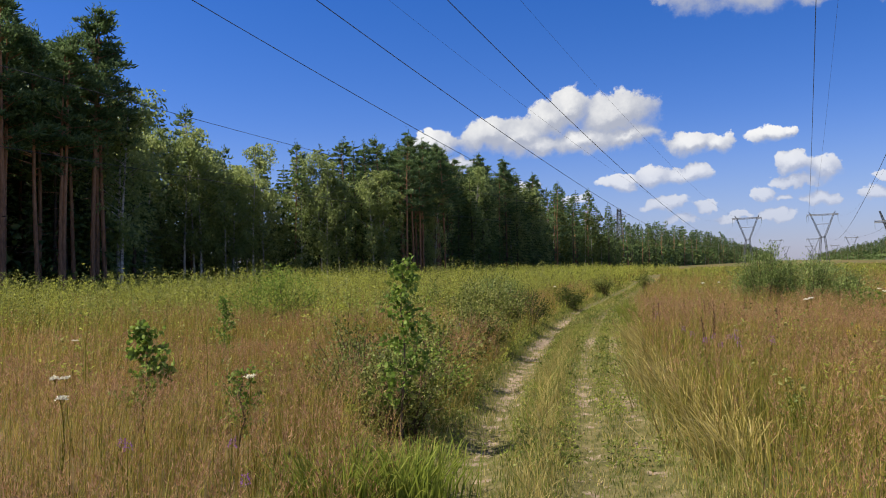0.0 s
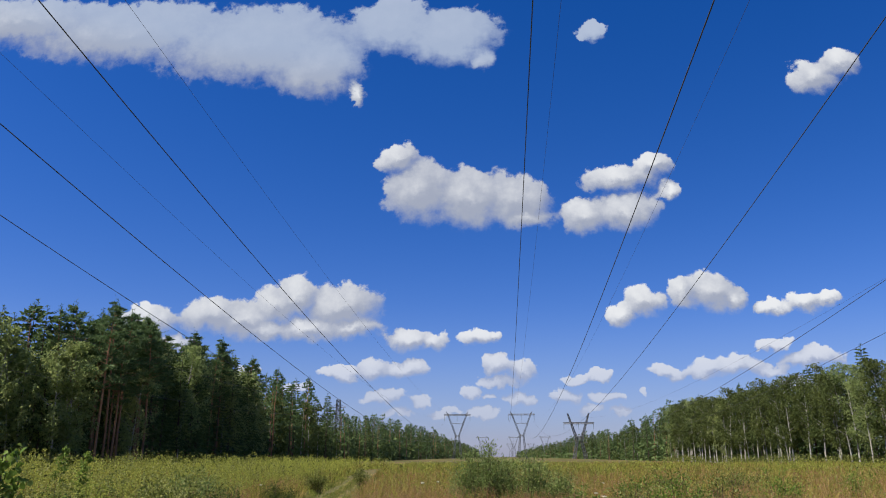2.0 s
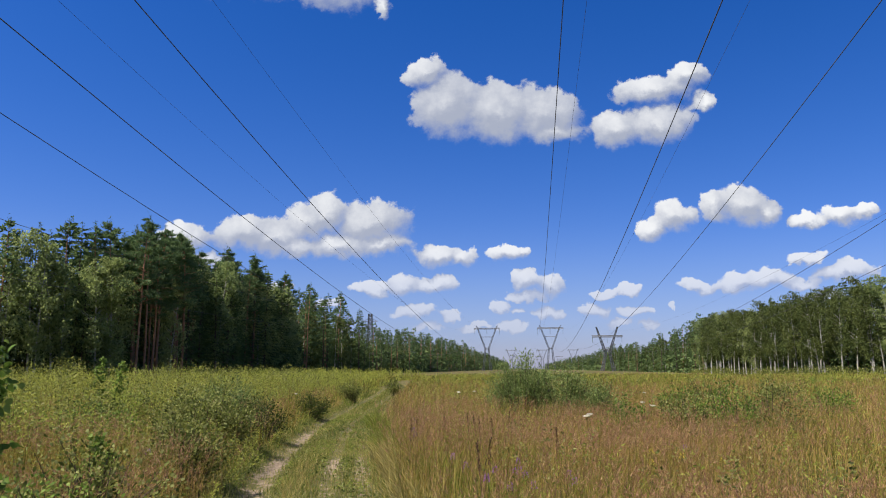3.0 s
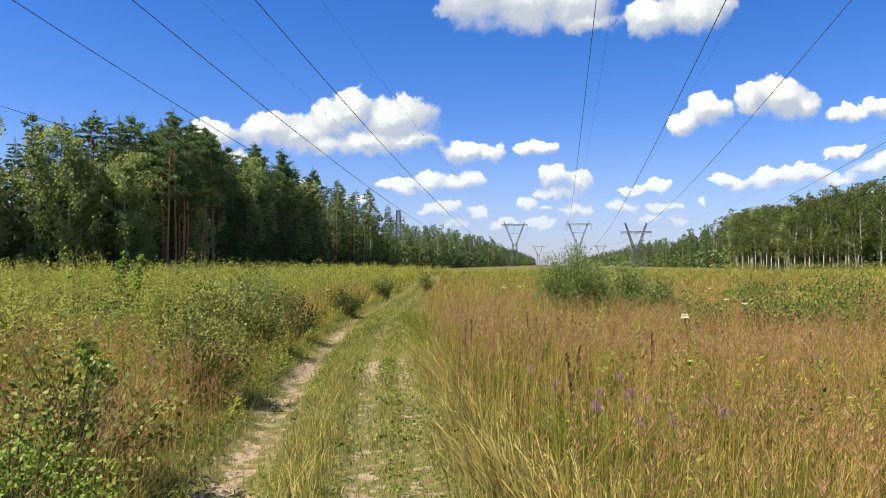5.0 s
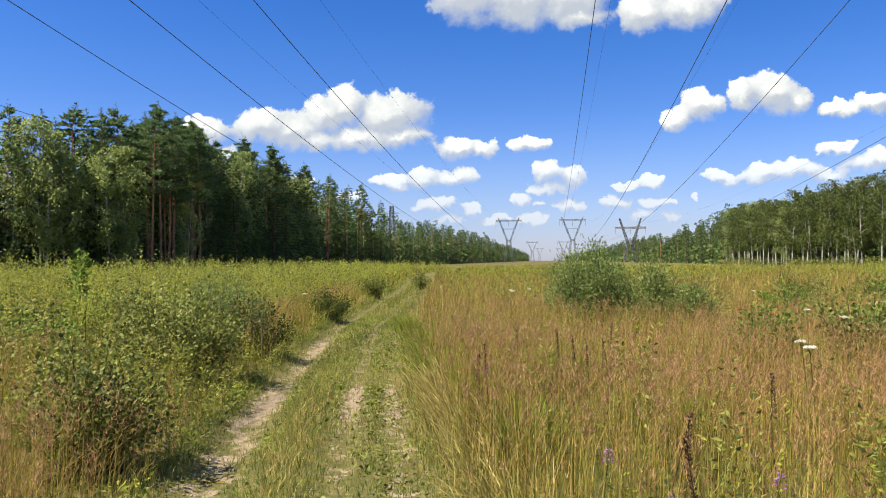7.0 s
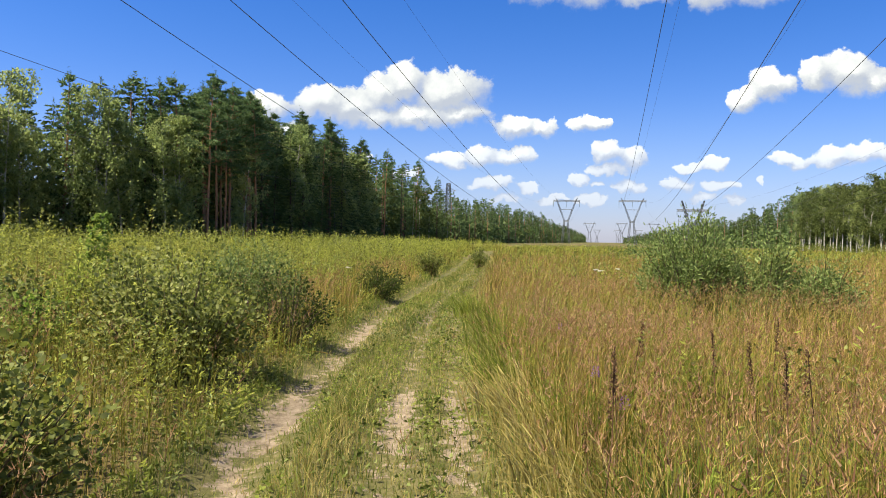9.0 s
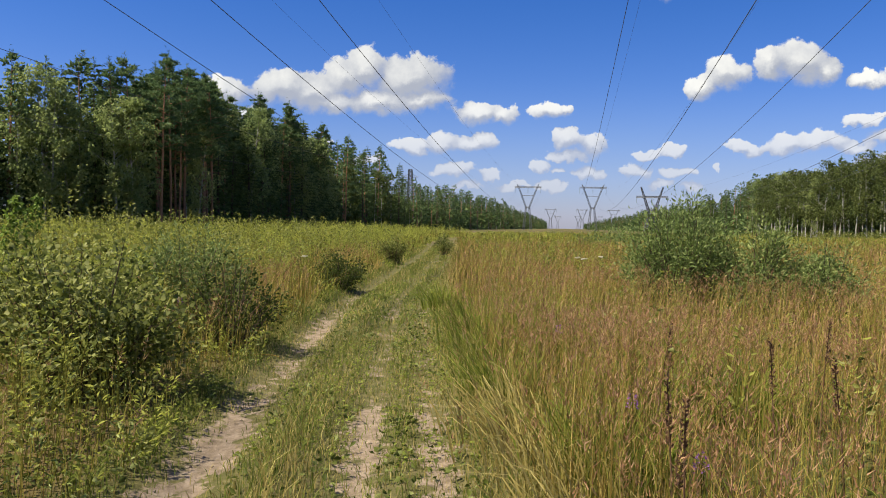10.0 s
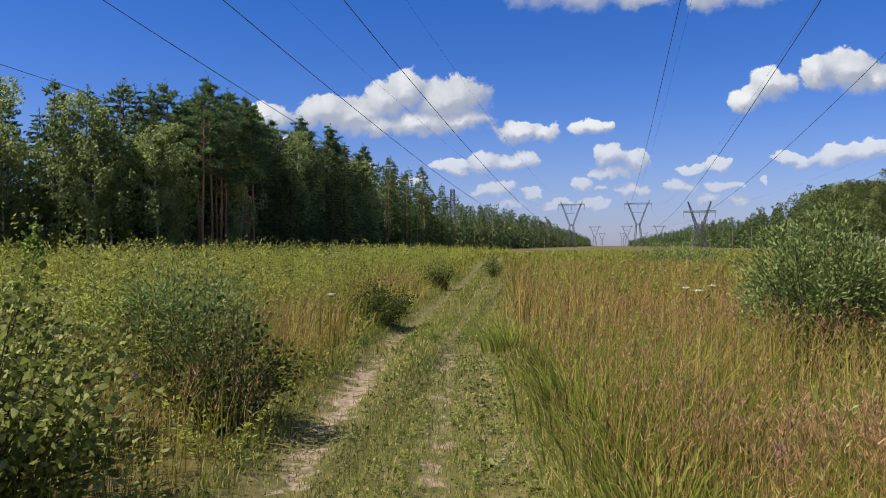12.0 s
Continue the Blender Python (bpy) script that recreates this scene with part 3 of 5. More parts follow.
def birch(seed, h=13.0, detail=1.0, low=0.28, crown_mat=None):
    r = np.random.default_rng(seed)
    line = trunk_line(h, r.uniform(0.3, 1.4), r)
    t = np.linspace(0, 1, len(line))
    trunk = Soup().add(*tube(line, 0.012 + 0.11 * (1 - t) ** 0.9, 7))
    limbs, leaf = Soup(), Soup()
    n = int(28 * (0.6 + 0.4 * detail))
    for k in range(n):
        u = low + (0.97 - low) * (k + r.uniform(0, 1)) / n
        p = line_at(line, u)
        v = (u - low) / (1 - low)
        reach = (0.30 + math.sin(min(1, 0.12 + v * 0.92) * math.pi)) * h * 0.140 * r.uniform(0.6, 1.2) + 0.2
        a = r.uniform(0, 6.28)
        d = np.array([math.cos(a), math.sin(a), 0.75])
        q = p + d * reach
        limbs.add(*tube([p, q], [0.035, 0.006], 3))
        for s in range(4):
            c = p + d * reach * (0.35 + 0.22 * s) + r.normal(0, 0.30, 3)
            m = int(66 * detail)
            drop = r.uniform(0, 1, m) ** 1.3
            pts = c + np.stack([r.normal(0, 0.25, m), r.normal(0, 0.25, m), 0.25 - drop * (0.4 + 0.45 * reach)], 1)
            ax = unit(np.stack([r.normal(0, 0.7, m), r.normal(0, 0.7, m), np.full(m, -0.7)], 1))
            leaf.add(*leaves(pts, ax, r.uniform(0.15, 0.25, m) / detail ** 0.5, r.uniform(0.09, 0.14, m) / detail ** 0.5, r))
    return trunk.mesh("birch_trunk", BARK_BIRCH), limbs.mesh("birch_limbs", BARK_BIRCH), leaf.mesh("birch_crown", crown_mat or CROWN_BIRCH)


def tree_thing(name, meshes, label):
    root = tagged(new(name), label, "tree")
    for part_name, me in zip(("trunk", "branchwork", "crown"), meshes):
        part = piece(part_name, me, root)
        if part_name != "trunk":
            tagged(part, kind="stuff")
    return root


TREES = {
    "pine": [pine(s, hh, 0.75, cr) for s, hh, cr in ((11, 17.0, 0.42), (12, 16.2, 0.50), (13, 17.6, 0.38))],
    "spruce": [spruce(s, hh, 0.5) for s, hh in ((21, 16.5), (22, 14.5))],
    "birch": [birch(s, hh, 0.55, lo) for s, hh, lo in ((31, 13.2, 0.16), (32, 12.4, 0.10), (33, 13.8, 0.24))],
    "aspen": [birch(s, hh, 0.45, lo, CROWN_DIM_BIRCH) for s, hh, lo in ((41, 13.5, 0.22), (42, 13.0, 0.28))],
    "far_aspen": [birch(s, 13.0, 0.15, 0.14, CROWN_DIM_BIRCH) for s in (43, 44)],
    "far_pine": [pine(s, 16.8, 0.20, 0.6) for s in (14, 15)],
    "far_spruce": [spruce(23, 16.0, 0.30), spruce(25, 15.0, 0.30)],
    "far_birch": [birch(s, 13.0, 0.15, 0.12) for s in (34, 35)],
}
TREE_LABEL = {"pine": "tall Scots pine with bare reddish trunk and dark crown",
              "spruce": "dark green conical spruce at the forest edge",
              "aspen": "tall white-trunked birch with dense crown, its green darkened against the sun",
              "birch": "slender white-barked birch with drooping light green crown"}
FIRST = {}


def plant_tree(kind, x, y, scale, group, r):
    variant = int(r.integers(len(TREES[kind])))
    short = kind.replace("far_", "")
    m = Matrix.Translation((x, y, 0)) @ Matrix.Rotation(r.uniform(0, 6.28), 4, "Z") @ Matrix.Diagonal((scale * r.uniform(0.92, 1.1), scale * r.uniform(0.92, 1.1), scale, 1))
    key = (kind, variant)
    if key not in FIRST:
        FIRST[key] = tree_thing(short + "_tree", TREES[kind][variant], TREE_LABEL[short])
        FIRST[key].matrix_basis = m
        ob = FIRST[key]
    else:
        ob = copy_thing(FIRST[key], Matrix.Identity(4))
        ob.matrix_basis = m
    tagged(ob, group=group)


def left_edge(y):
    return np.interp(y, [0, 26, 33, 40, 44, 52, 66, 72, 84, 95, 130, 260, 700], [-44, -43, -42, -43, -52, -58, -50, -42, -42, -46, -47, -50, -52])


def forest_left():
    r = np.random.default_rng(101)
    y = 4.0
    while y < 150:
        step = 1.1 if 20 < y < 38 else 1.5
        pines = 23 < y < 37.5 or 75 < y < 92
        for row in range(5 if y < 60 else 4):
            x = left_edge(y) - row * 2.9 - r.uniform(0, 2.2) + (2.2 if pines and y > 60 else -1.0 if pines else 0)
            u = r.uniform()
            if row >= 2 or (row == 1 and u < 0.35):
                u = r.uniform()
                kind = "far_spruce" if u < 0.55 else "far_pine" if u < 0.88 else "far_birch"
            elif y > 92:
                kind = "spruce" if u < 0.45 else "pine" if u < 0.72 else "birch"
            elif pines:
                kind = "pine" if u < 0.93 or y < 38 else "birch" if u < 0.96 else "spruce"
            else:
                kind = ("birch" if u < 0.90 else "spruce") if row == 0 else ("spruce" if u < 0.5 else "birch")
            s = r.uniform(0.88, 1.05)
            if kind.endswith("birch"):
                s *= r.uniform(0.92, 1.12) if y < 92 else r.uniform(1.0, 1.2)
            if kind == "far_spruce":
                s *= r.uniform(0.94, 1.12)
            s *= np.interp(y, [20, 36.5, 38.5, 43, 48, 56, 62, 68, 74, 92, 98, 150], [1.13, 1.13, 1.10, 1.12, 1.16, 1.16, 1.02, 0.96, 0.97, 1.0, 1.14, 1.20])
            plant_tree(kind, x, y + r.uniform(-1.2, 1.2), s, "trees of the left forest edge", r)
        y += step * r.uniform(0.8, 1.2)


def right_edge(y):
    return np.interp(y, [60, 110, 150, 255, 300, 700], [50, 52, 53, 56, 55, 60])


def forest_right():
    r = np.random.default_rng(202)
    y = 84.0
    while y < 255:
        for row in range(2):
            x = right_edge(y) + row * 4.2 + r.uniform(0, 2.5)
            u = r.uniform()
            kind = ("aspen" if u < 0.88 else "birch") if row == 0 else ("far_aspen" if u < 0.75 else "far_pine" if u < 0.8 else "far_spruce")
            s = r.uniform(0.92, 1.08) * np.interp(y, [84, 155, 255], [1.04, 1.10, 1.22])
            plant_tree(kind, x, y + r.uniform(-1.5, 1.5), s * (1.0 if row else 1.05), "trees of the right forest edge", r)
        y += 3.2 * r.uniform(0.8, 1.2)


forest_left()
forest_right()


def mesh_arrays(me):
    v = np.empty(len(me.vertices) * 3, np.float32)
    me.vertices.foreach_get("co", v)
    f = np.empty(len(me.loops), np.int32)
    me.loops.foreach_get("vertex_index", f)
    return v.reshape(-1, 3), f.reshape(-1, 3)


def far_woods():
    """The woods beyond: simpler trees joined into one mass along both edges of the cutting."""
    r = np.random.default_rng(303)
    mats = [BARK_PINE, CROWN_PINE, BARK_SPRUCE, CROWN_SPRUCE, BARK_BIRCH, CROWN_DIM_BIRCH]
    kinds = [(pine(16, 16.5, 0.10, 0.6), 0), (spruce(24, 16.0, 0.09), 2), (birch(36, 13.5, 0.09, 0.08), 4)]
    arrays = [([mesh_arrays(me) for me in (k[0], k[2])], s) for k, s in kinds]
    fuller = [(TREES["far_pine"][0], 0), (TREES["far_spruce"][0], 2), (TREES["far_birch"][0], 4)]
    fuller = [([mesh_arrays(me) for me in (k[0], k[2])], s) for k, s in fuller]
    spots = []
    y = 148.0
    while y < 2400:
        for row in range(3 if y < 236 else 2):
            spots.append((left_edge(y) - row * 5 - r.uniform(0, 4), y + r.uniform(-2, 2), float(np.interp(y, [148, 225, 240, 270, 380, 640, 1200], [1.27, 1.20, 0.94, 0.98, 1.22, 1.42, 1.38]))))
        y += 3.6 * (y / 148) ** 0.75
    y = 256.0
    while y < 2400:
        for row in range(3 if y < 600 else 2):
            spots.append((right_edge(y) + row * 5 + r.uniform(0, 6), y + r.uniform(-3, 3), float(np.interp(y, [256, 330, 420, 520], [1.12, 1.02, 0.86, 1.04]))))
        y += 4.4 * (y / 256) ** 0.75
    soup = Soup()
    for x, y, s in spots:
        parts, slot = (fuller if x < 0 and y < 245 else arrays)[int(r.choice(3, p=[0.35, 0.45, 0.20]))]
        a, k = r.uniform(0, 6.28), s * r.uniform(0.85, 1.1)
        c, n = math.cos(a) * k, math.sin(a) * k
        rot = np.array([[c, -n, 0], [n, c, 0], [0, 0, k]])
        for (v, f), sl in zip(parts, (slot, slot + 1)):
            soup.add(v @ rot.T + [x, y, 0], f, sl)
    # the dense inside of the woods, behind the edge trees
    for side, y0, y1, n, size, top in ((0, -4, 170, 24000, 0.95, 14.2), (0, 34, 74, 7000, 0.9, 8.0), (0, 150, 235, 9000, 1.3, 16.0), (0, 235, 420, 8000, 1.9, 13.0), (0, 400, 2400, 12000, 4.2, 17.0), (1, 80, 262, 12000, 1.2, 12.5), (1, 255, 600, 8000, 2.0, 12.0), (1, 600, 2400, 8000, 4.0, 12.0)):
        y = r.uniform(y0, y1, n)
        inward = r.uniform(4.5 if y0 < 100 else 1.5, 18, n)
        x = left_edge(y) - inward if side == 0 else right_edge(y) + inward
        z = r.uniform(0.0, 1, n) ** 1.25 * top * np.interp(inward, [4.5, 10], [0.72, 1.0]) * (0.9 + 0.14 * value_noise(x, y, 0.35, 88))
        ax = unit(r.normal(0, 1, (n, 3)) * [1, 1, 0.7] + [0, 0, -0.3])
        soup.add(*leaves(np.stack([x, y, z], 1), ax, size * r.uniform(0.7, 1.2, n), size * 0.55, r), 3)
    tagged(new("far_woods", soup.mesh("far_woods", mats)), "distant mixed forest of pine, spruce and birch along the cutting", "forest", kind="stuff")


far_woods()


def undergrowth():
    """Leafy bushes at the foot of both forest edges."""
    r = np.random.default_rng(404)
    soup = Soup()
    for side, y0, y1, n in ((0, 4, 200, 300), (1, 84, 260, 170)):
        for y in r.uniform(y0, y1, n):
            x = left_edge(y) + r.uniform(-7, 1.5) if side == 0 else right_edge(y) + r.uniform(-2.0, 5)
            h = r.uniform(0.8, 2.6)
            m = 70
            p = r.normal(0, 1, (m, 3)) * [0.6, 0.6, 0.3] * (0.5 + h * 0.35) + [x, y, h * 0.5]
            p[:, 2] = np.clip(p[:, 2], 0.1, None)
            soup.add(*leaves(p, unit(r.normal(0, 1, (m, 3)) + [0, 0, 0.3]), r.uniform(0.2, 0.4, m), 0.18, r))
    tagged(new("undergrowth", soup.mesh("undergrowth", LEAF_SHRUB)), "low leafy undergrowth along the foot of the forest edges", "undergrowth", kind="stuff")


undergrowth()

# ---------------------------------------------------------------- power lines


def bar(soup, a, b, w):
    soup.add(*tube([a, b], [w, w], 4))


def lattice(soup, a, b, w0, w1, bays, t):
    """A four-legged lattice mast from a to b, with crossed bracing."""
    a, b = np.array(a, float), np.array(b, float)
    d = unit(b - a)
    u = unit(np.cross(d, [0, 1.0, 0.0])) if abs(d[1]) < 0.9 else np.array([1.0, 0, 0])
    v = np.cross(d, u)
    corner = [(1, 1), (1, -1), (-1, -1), (-1, 1)]
    pts = []
    for k in range(bays + 1):
        f = k / bays
        c, w = a + (b - a) * f, w0 + (w1 - w0) * f
        pts.append([c + (u * i + v * j) * w for i, j in corner])
    for k in range(bays):
        for m in range(4):
            n = (m + 1) % 4
            bar(soup, pts[k][m], pts[k + 1][m], t)
            bar(soup, pts[k][m], pts[k + 1][n], t * 0.6)
            bar(soup, pts[k][n], pts[k + 1][m], t * 0.6)
            bar(soup, pts[k + 1][m], pts[k + 1][n], t * 0.6)


def lattice_mesh(a, b, w0, w1, bays, t):
    s = Soup()
    lattice(s, a, b, w0, w1, bays, t)
    return s.mesh("lattice", STEEL)


def goblet_pylon(h, half, waist, horn, gap=3.0):
    """Goblet-shaped pylon: two close legs, a V of lattice arms, a beam, horns and three insulator strings."""
    root = new("goblet_pylon")
    for s in (-1, 1):
        piece("leg", lattice_mesh((s * gap * 0.85, 0, 0), (s * gap * 0.38, 0, waist), 0.75, 0.42, 7, 0.13), root)
        piece("arm", lattice_mesh((s * gap * 0.38, 0, waist), (s * half * 0.70, 0, h), 0.42, 0.36, 7, 0.12), root)
        piece("horn", lattice_mesh((s * half * 0.70, 0, h), (s * half * 0.82, 0, h + horn), 0.34, 0.10, 3, 0.09), root)
    piece("waist_brace", lattice_mesh((-gap * 0.45, 0, waist), (gap * 0.45, 0, waist), 0.42, 0.42, 2, 0.11), root)
    piece("beam", lattice_mesh((-half, 0, h), (half, 0, h), 0.42, 0.42, 12, 0.12), root)
    piece("arm_tie", lattice_mesh((-half * 0.42, 0, waist + (h - waist) * 0.58), (half * 0.42, 0, waist + (h - waist) * 0.58), 0.16, 0.16, 6, 0.05), root)
    for x in (-half * 0.97, 0, half * 0.97):
        zs = np.linspace(h - 0.4, h - 4.0, 25)
        rr = np.where(np.arange(25) % 2 == 0, 0.05, 0.17)
        piece("insulator", Soup().add(*tube([(x, 0, z) for z in zs], rr, 8)).mesh("insulator", GLASS_CAP), root)
    return tagged(root, "grey steel lattice pylon shaped like a goblet", "pylon", group="pylons of the power lines")


def crown_pylon():
    """The sturdier pylon of the line on the right: a beam hung across the V, whose arms rise above it."""
    root = new("crown_pylon")
    for s in (-1, 1):
        piece("leg", lattice_mesh((s * 3.6, 0, 0), (s * 1.2, 0, 11), 0.9, 0.6, 5, 0.20), root)
        piece("arm", lattice_mesh((s * 1.2, 0, 11), (s * 6.4, 0, 27.0), 0.75, 0.25, 8, 0.20), root)
    piece("beam", lattice_mesh((-9.2, 0, 21.3), (9.2, 0, 21.3), 0.5, 0.5, 11, 0.17), root)
    piece("waist_brace", lattice_mesh((-2.2, 0, 13.2), (2.2, 0, 13.2), 0.5, 0.5, 3, 0.15), root)
    for x in (-8.9, 0, 8.9):
        zs = np.linspace(20.8, 17.6, 21)
        rr = np.where(np.arange(21) % 2 == 0, 0.05, 0.18)
        piece("insulator", Soup().add(*tube([(x, 0, z) for z in zs], rr, 8)).mesh("insulator", GLASS_CAP), root)
    return tagged(root, "dark steel lattice pylon with raised V arms", "pylon", group="pylons of the power lines")


def narrow_tower():
    root = new("lattice_tower")
    piece("mast", lattice_mesh((0, 0, 0), (0, 0, 20.8), 1.3, 0.55, 14, 0.13), root)
    for z, w in ((18.2, 2.6), (15.2, 3.4), (12.4, 2.8)):
        for s in (-1, 1):
            arm = Soup()
            bar(arm, (s * 0.5, 0.4, z), (s * w, 0, z), 0.09)
            bar(arm, (s * 0.5, -0.4, z), (s * w, 0, z), 0.09)
            bar(arm, (s * 0.5, 0, z + 1.1), (s * w, 0, z), 0.08)
            piece("cross_arm", arm.mesh("cross_arm", STEEL), root)
    return tagged(root, "narrow steel lattice tower beside the forest edge", "pylon")


PYLON = goblet_pylon(29.3, 9.0, 15.5, 2.0)
LEFT_LINE, MID_LINE, RIGHT_LINE = (-26.6, 520.0), (17.0, 520.0), (50.0, 470.0)
PYLON.matrix_basis = pose(*LEFT_LINE, 0)
for px, py in (MID_LINE, (-21.0, 1130.0), (25.5, 1130.0), (-14.5, 1740.0), (31.5, 1740.0), (71.0, 1130.0), (78.0, 1740.0), (-28.0, -20.0), (8.0, -20.0)):
    copy_thing(PYLON, pose(px, py, 0))
CROWN = crown_pylon()
CROWN.matrix_basis = pose(*RIGHT_LINE, 0)
copy_thing(CROWN, pose(46.4, -20, 0))
TOWER = narrow_tower()
TOWER.matrix_basis = pose(-54.6, 260, 0)


def wire(a, b, sag, r, label, n=90):
    a, b = np.array(a, float), np.array(b, float)
    u = np.linspace(0, 1, n)[:, None]
    p = a + (b - a) * u
    p[:, 2] -= (4 * sag * u * (1 - u))[:, 0]
    me = Soup().add(*tube(p, np.full(n, r), 5)).mesh("overhead_wire", CABLE)
    tagged(new("overhead_wire", smooth_shade(me)), label, "power cable", group="overhead wires")


THICK, THIN = 0.031, 0.012
HEAVY, LIGHT = "dark sagging aluminium conductor hung between pylons", "thin steel earth wire strung above the conductors"
wire((-35.0, -20, 27.0), (-35.0, 520, 25.2), 19.4, THICK, HEAVY)
wire((-26.2, -20, 25.6), (-26.6, 520, 25.2), 18.6, THICK, HEAVY)
wire((-20.0, -20, 27.3), (-18.0, 520, 25.8), 19.6, THICK, HEAVY)
wire((1.0, -20, 24.1), (8.4, 520, 25.2), 8.4, THICK, HEAVY)
wire((7.5, -20, 23.6), (17.0, 520, 25.2), 16.8, THICK, HEAVY)
wire((18.5, -20, 29.5), (25.6, 520, 25.2), 18.2, THICK, HEAVY)
wire((37.5, -20, 30.1), (41.1, 470, 17.6), 15.0, THICK, HEAVY)
wire((46.4, -20, 29.6), (50.0, 470, 17.6), 15.0, THICK, HEAVY)
for x0, x1 in ((-31.5, -33.8), (-21.5, -19.4), (3.2, 9.8), (13.6, 24.2)):
    wire((x0, -20, 32.4), (x1, 520, 31.2), 13.5, THIN, LIGHT)
wire((40.6, -20, 27), (43.6, 470, 26.8), 11, THIN, LIGHT)
# the low line along the forest
for x, z0, z1 in ((-37.0, 14.5, 18.5), (-38.2, 10.0, 15.5)):
    wire((x, -20, z0), (-54.6 + (x + 37.6) * 1.5 + 2.8, 260, z1), 3.2, 0.022, "thin dark wire along the forest edge")

# ---------------------------------------------------------------- shrubs and saplings


def shrub_parts(seed, rx, ry, h, stems, count, leaf_len, leaf_wid, fill=0.35, droop=0.2, oval=False):
    """Arrays of a shrub: fanned stems and leaves set along their upper reaches."""
    r = np.random.default_rng(seed)
    wood, leaf = Soup(), Soup()
    tips = []
    for k in range(stems):
        a, f = r.uniform(0, 6.28), math.sqrt(r.uniform(0.0, 1))
        foot = np.array([math.cos(a) * rx * 0.25 * f, math.sin(a) * ry * 0.25 * f, -0.03])
        top = np.array([math.cos(a) * rx * f, math.sin(a) * ry * f, h * (1 - 0.42 * f ** 2) * r.uniform(0.50, 1.10)])
        mid = (foot + top) / 2 + [r.normal(0, 0.05 * rx), r.normal(0, 0.05 * rx), 0.10 * h]
        wood.add(*tube([foot, mid, top], [0.006 + 0.004 * h, 0.004 + 0.002 * h, 0.0015], 4))
        tips.append((foot, mid, top))
    tips = np.array(tips)
    which = r.integers(0, stems, count)
    u = (fill + (1 - fill) * r.uniform(0, 1, count) ** 0.75)[:, None]
    p = (1 - u) ** 2 * tips[which, 0] + 2 * u * (1 - u) * tips[which, 1] + u ** 2 * tips[which, 2]
    out = r.normal(0, 1, (count, 3)) * [1, 1, 0.7]
    p = p + out * (0.05 + 0.10 * min(rx, h)) * r.uniform(0.2, 1, (count, 1))
    p[:, 2] = np.clip(p[:, 2], 0.02, None)
    ax = unit(unit(out) + (tips[which, 2] - tips[which, 0]) * 0.5 + np.array([0, 0, 0.25 - droop]))
    leaf.add(*leaves(p, ax, leaf_len * r.uniform(0.6, 1.25, count), leaf_wid * r.uniform(0.7, 1.2, count), r, 0.16, oval))
    return wood, leaf


def shrub(name, x, y, rx, ry, h, leaf_mat, label, seed, stems=24, count=1800, leaf_len=0.05, leaf_wid=0.035, fill=0.25, category="shrub", group=""):
    wood, leaf = shrub_parts(seed, rx, ry, h, stems, count, leaf_len, leaf_wid, fill, oval=name in ("leafy_shrub", "dark_shrub") and y < 22)
    root = tagged(new(name), label, category, group)
    tagged(piece("stemwork", wood.mesh("stemwork", WOOD_TWIG), root), kind="stuff")
    tagged(piece("foliage", leaf.mesh("foliage", leaf_mat), root), kind="stuff")
    root.location = (x, y, 0)
    return root


# the big willow by the grass, and its kin
shrub("willow_bush", -0.72, 21.9, 0.95, 0.95, 1.88, LEAF_WILLOW, "large grey-green willow bush rising from tall dry grass", 501, 120, 15000, 0.072, 0.023, 0.10, "bush")
shrub("willow_bush", 0.45, 21.8, 1.0, 0.85, 1.62, LEAF_WILLOW, "rounded grey-green willow bush beside a larger one", 502, 90, 12000, 0.072, 0.023, 0.10, "bush")
shrub("willow_bush", 1.30, 21.4, 0.62, 0.6, 1.32, LEAF_WILLOW, "low willow bush leaning out of the dry grass", 515, 50, 5000, 0.068, 0.021, 0.10, "bush")
shrub("willow_bush", -7.6, 19.6, 0.95, 0.9, 1.30, LEAF_WILLOW, "low silvery willow bush among leafy weeds", 503, 60, 6500, 0.075, 0.020, 0.15, "bush")
shrub("willow_bush", 0.3, 52.0, 2.8, 2.2, 1.7, LEAF_WILLOW, "broad low willow bush out in the field", 504, 50, 3500, 0.13, 0.06, 0.1, "bush")
shrub("willow_bush", -12.2, 15.6, 1.45, 1.1, 1.80, LEAF_BIRCH, "bright green rounded bush above the meadow", 505, 60, 6500, 0.075, 0.035, 0.12, "bush")
# dark shrubs beside the track
shrub("dark_shrub", -6.10, 17.7, 0.62, 0.6, 1.08, LEAF_DARK, "dark twiggy shrub shading the bare rut", 506, 60, 3000, 0.045, 0.026, 0.1)
shrub("dark_shrub", -7.15, 25.1, 0.62, 0.6, 0.86, LEAF_DARK, "dense dark green shrub beside the grassy track", 507, 50, 3600, 0.055, 0.03, 0.08)
shrub("dark_shrub", -8.55, 36.4, 0.55, 0.6, 1.05, LEAF_SHRUB, "upright dark green shrub at the bend of the track", 508, 36, 2200, 0.075, 0.045, 0.1)
shrub("dark_shrub", -8.3, 46.5, 0.5, 0.6, 0.95, LEAF_SHRUB, "small dark shrub at the far bend of the track", 509, 26, 1200, 0.09, 0.06, 0.1)
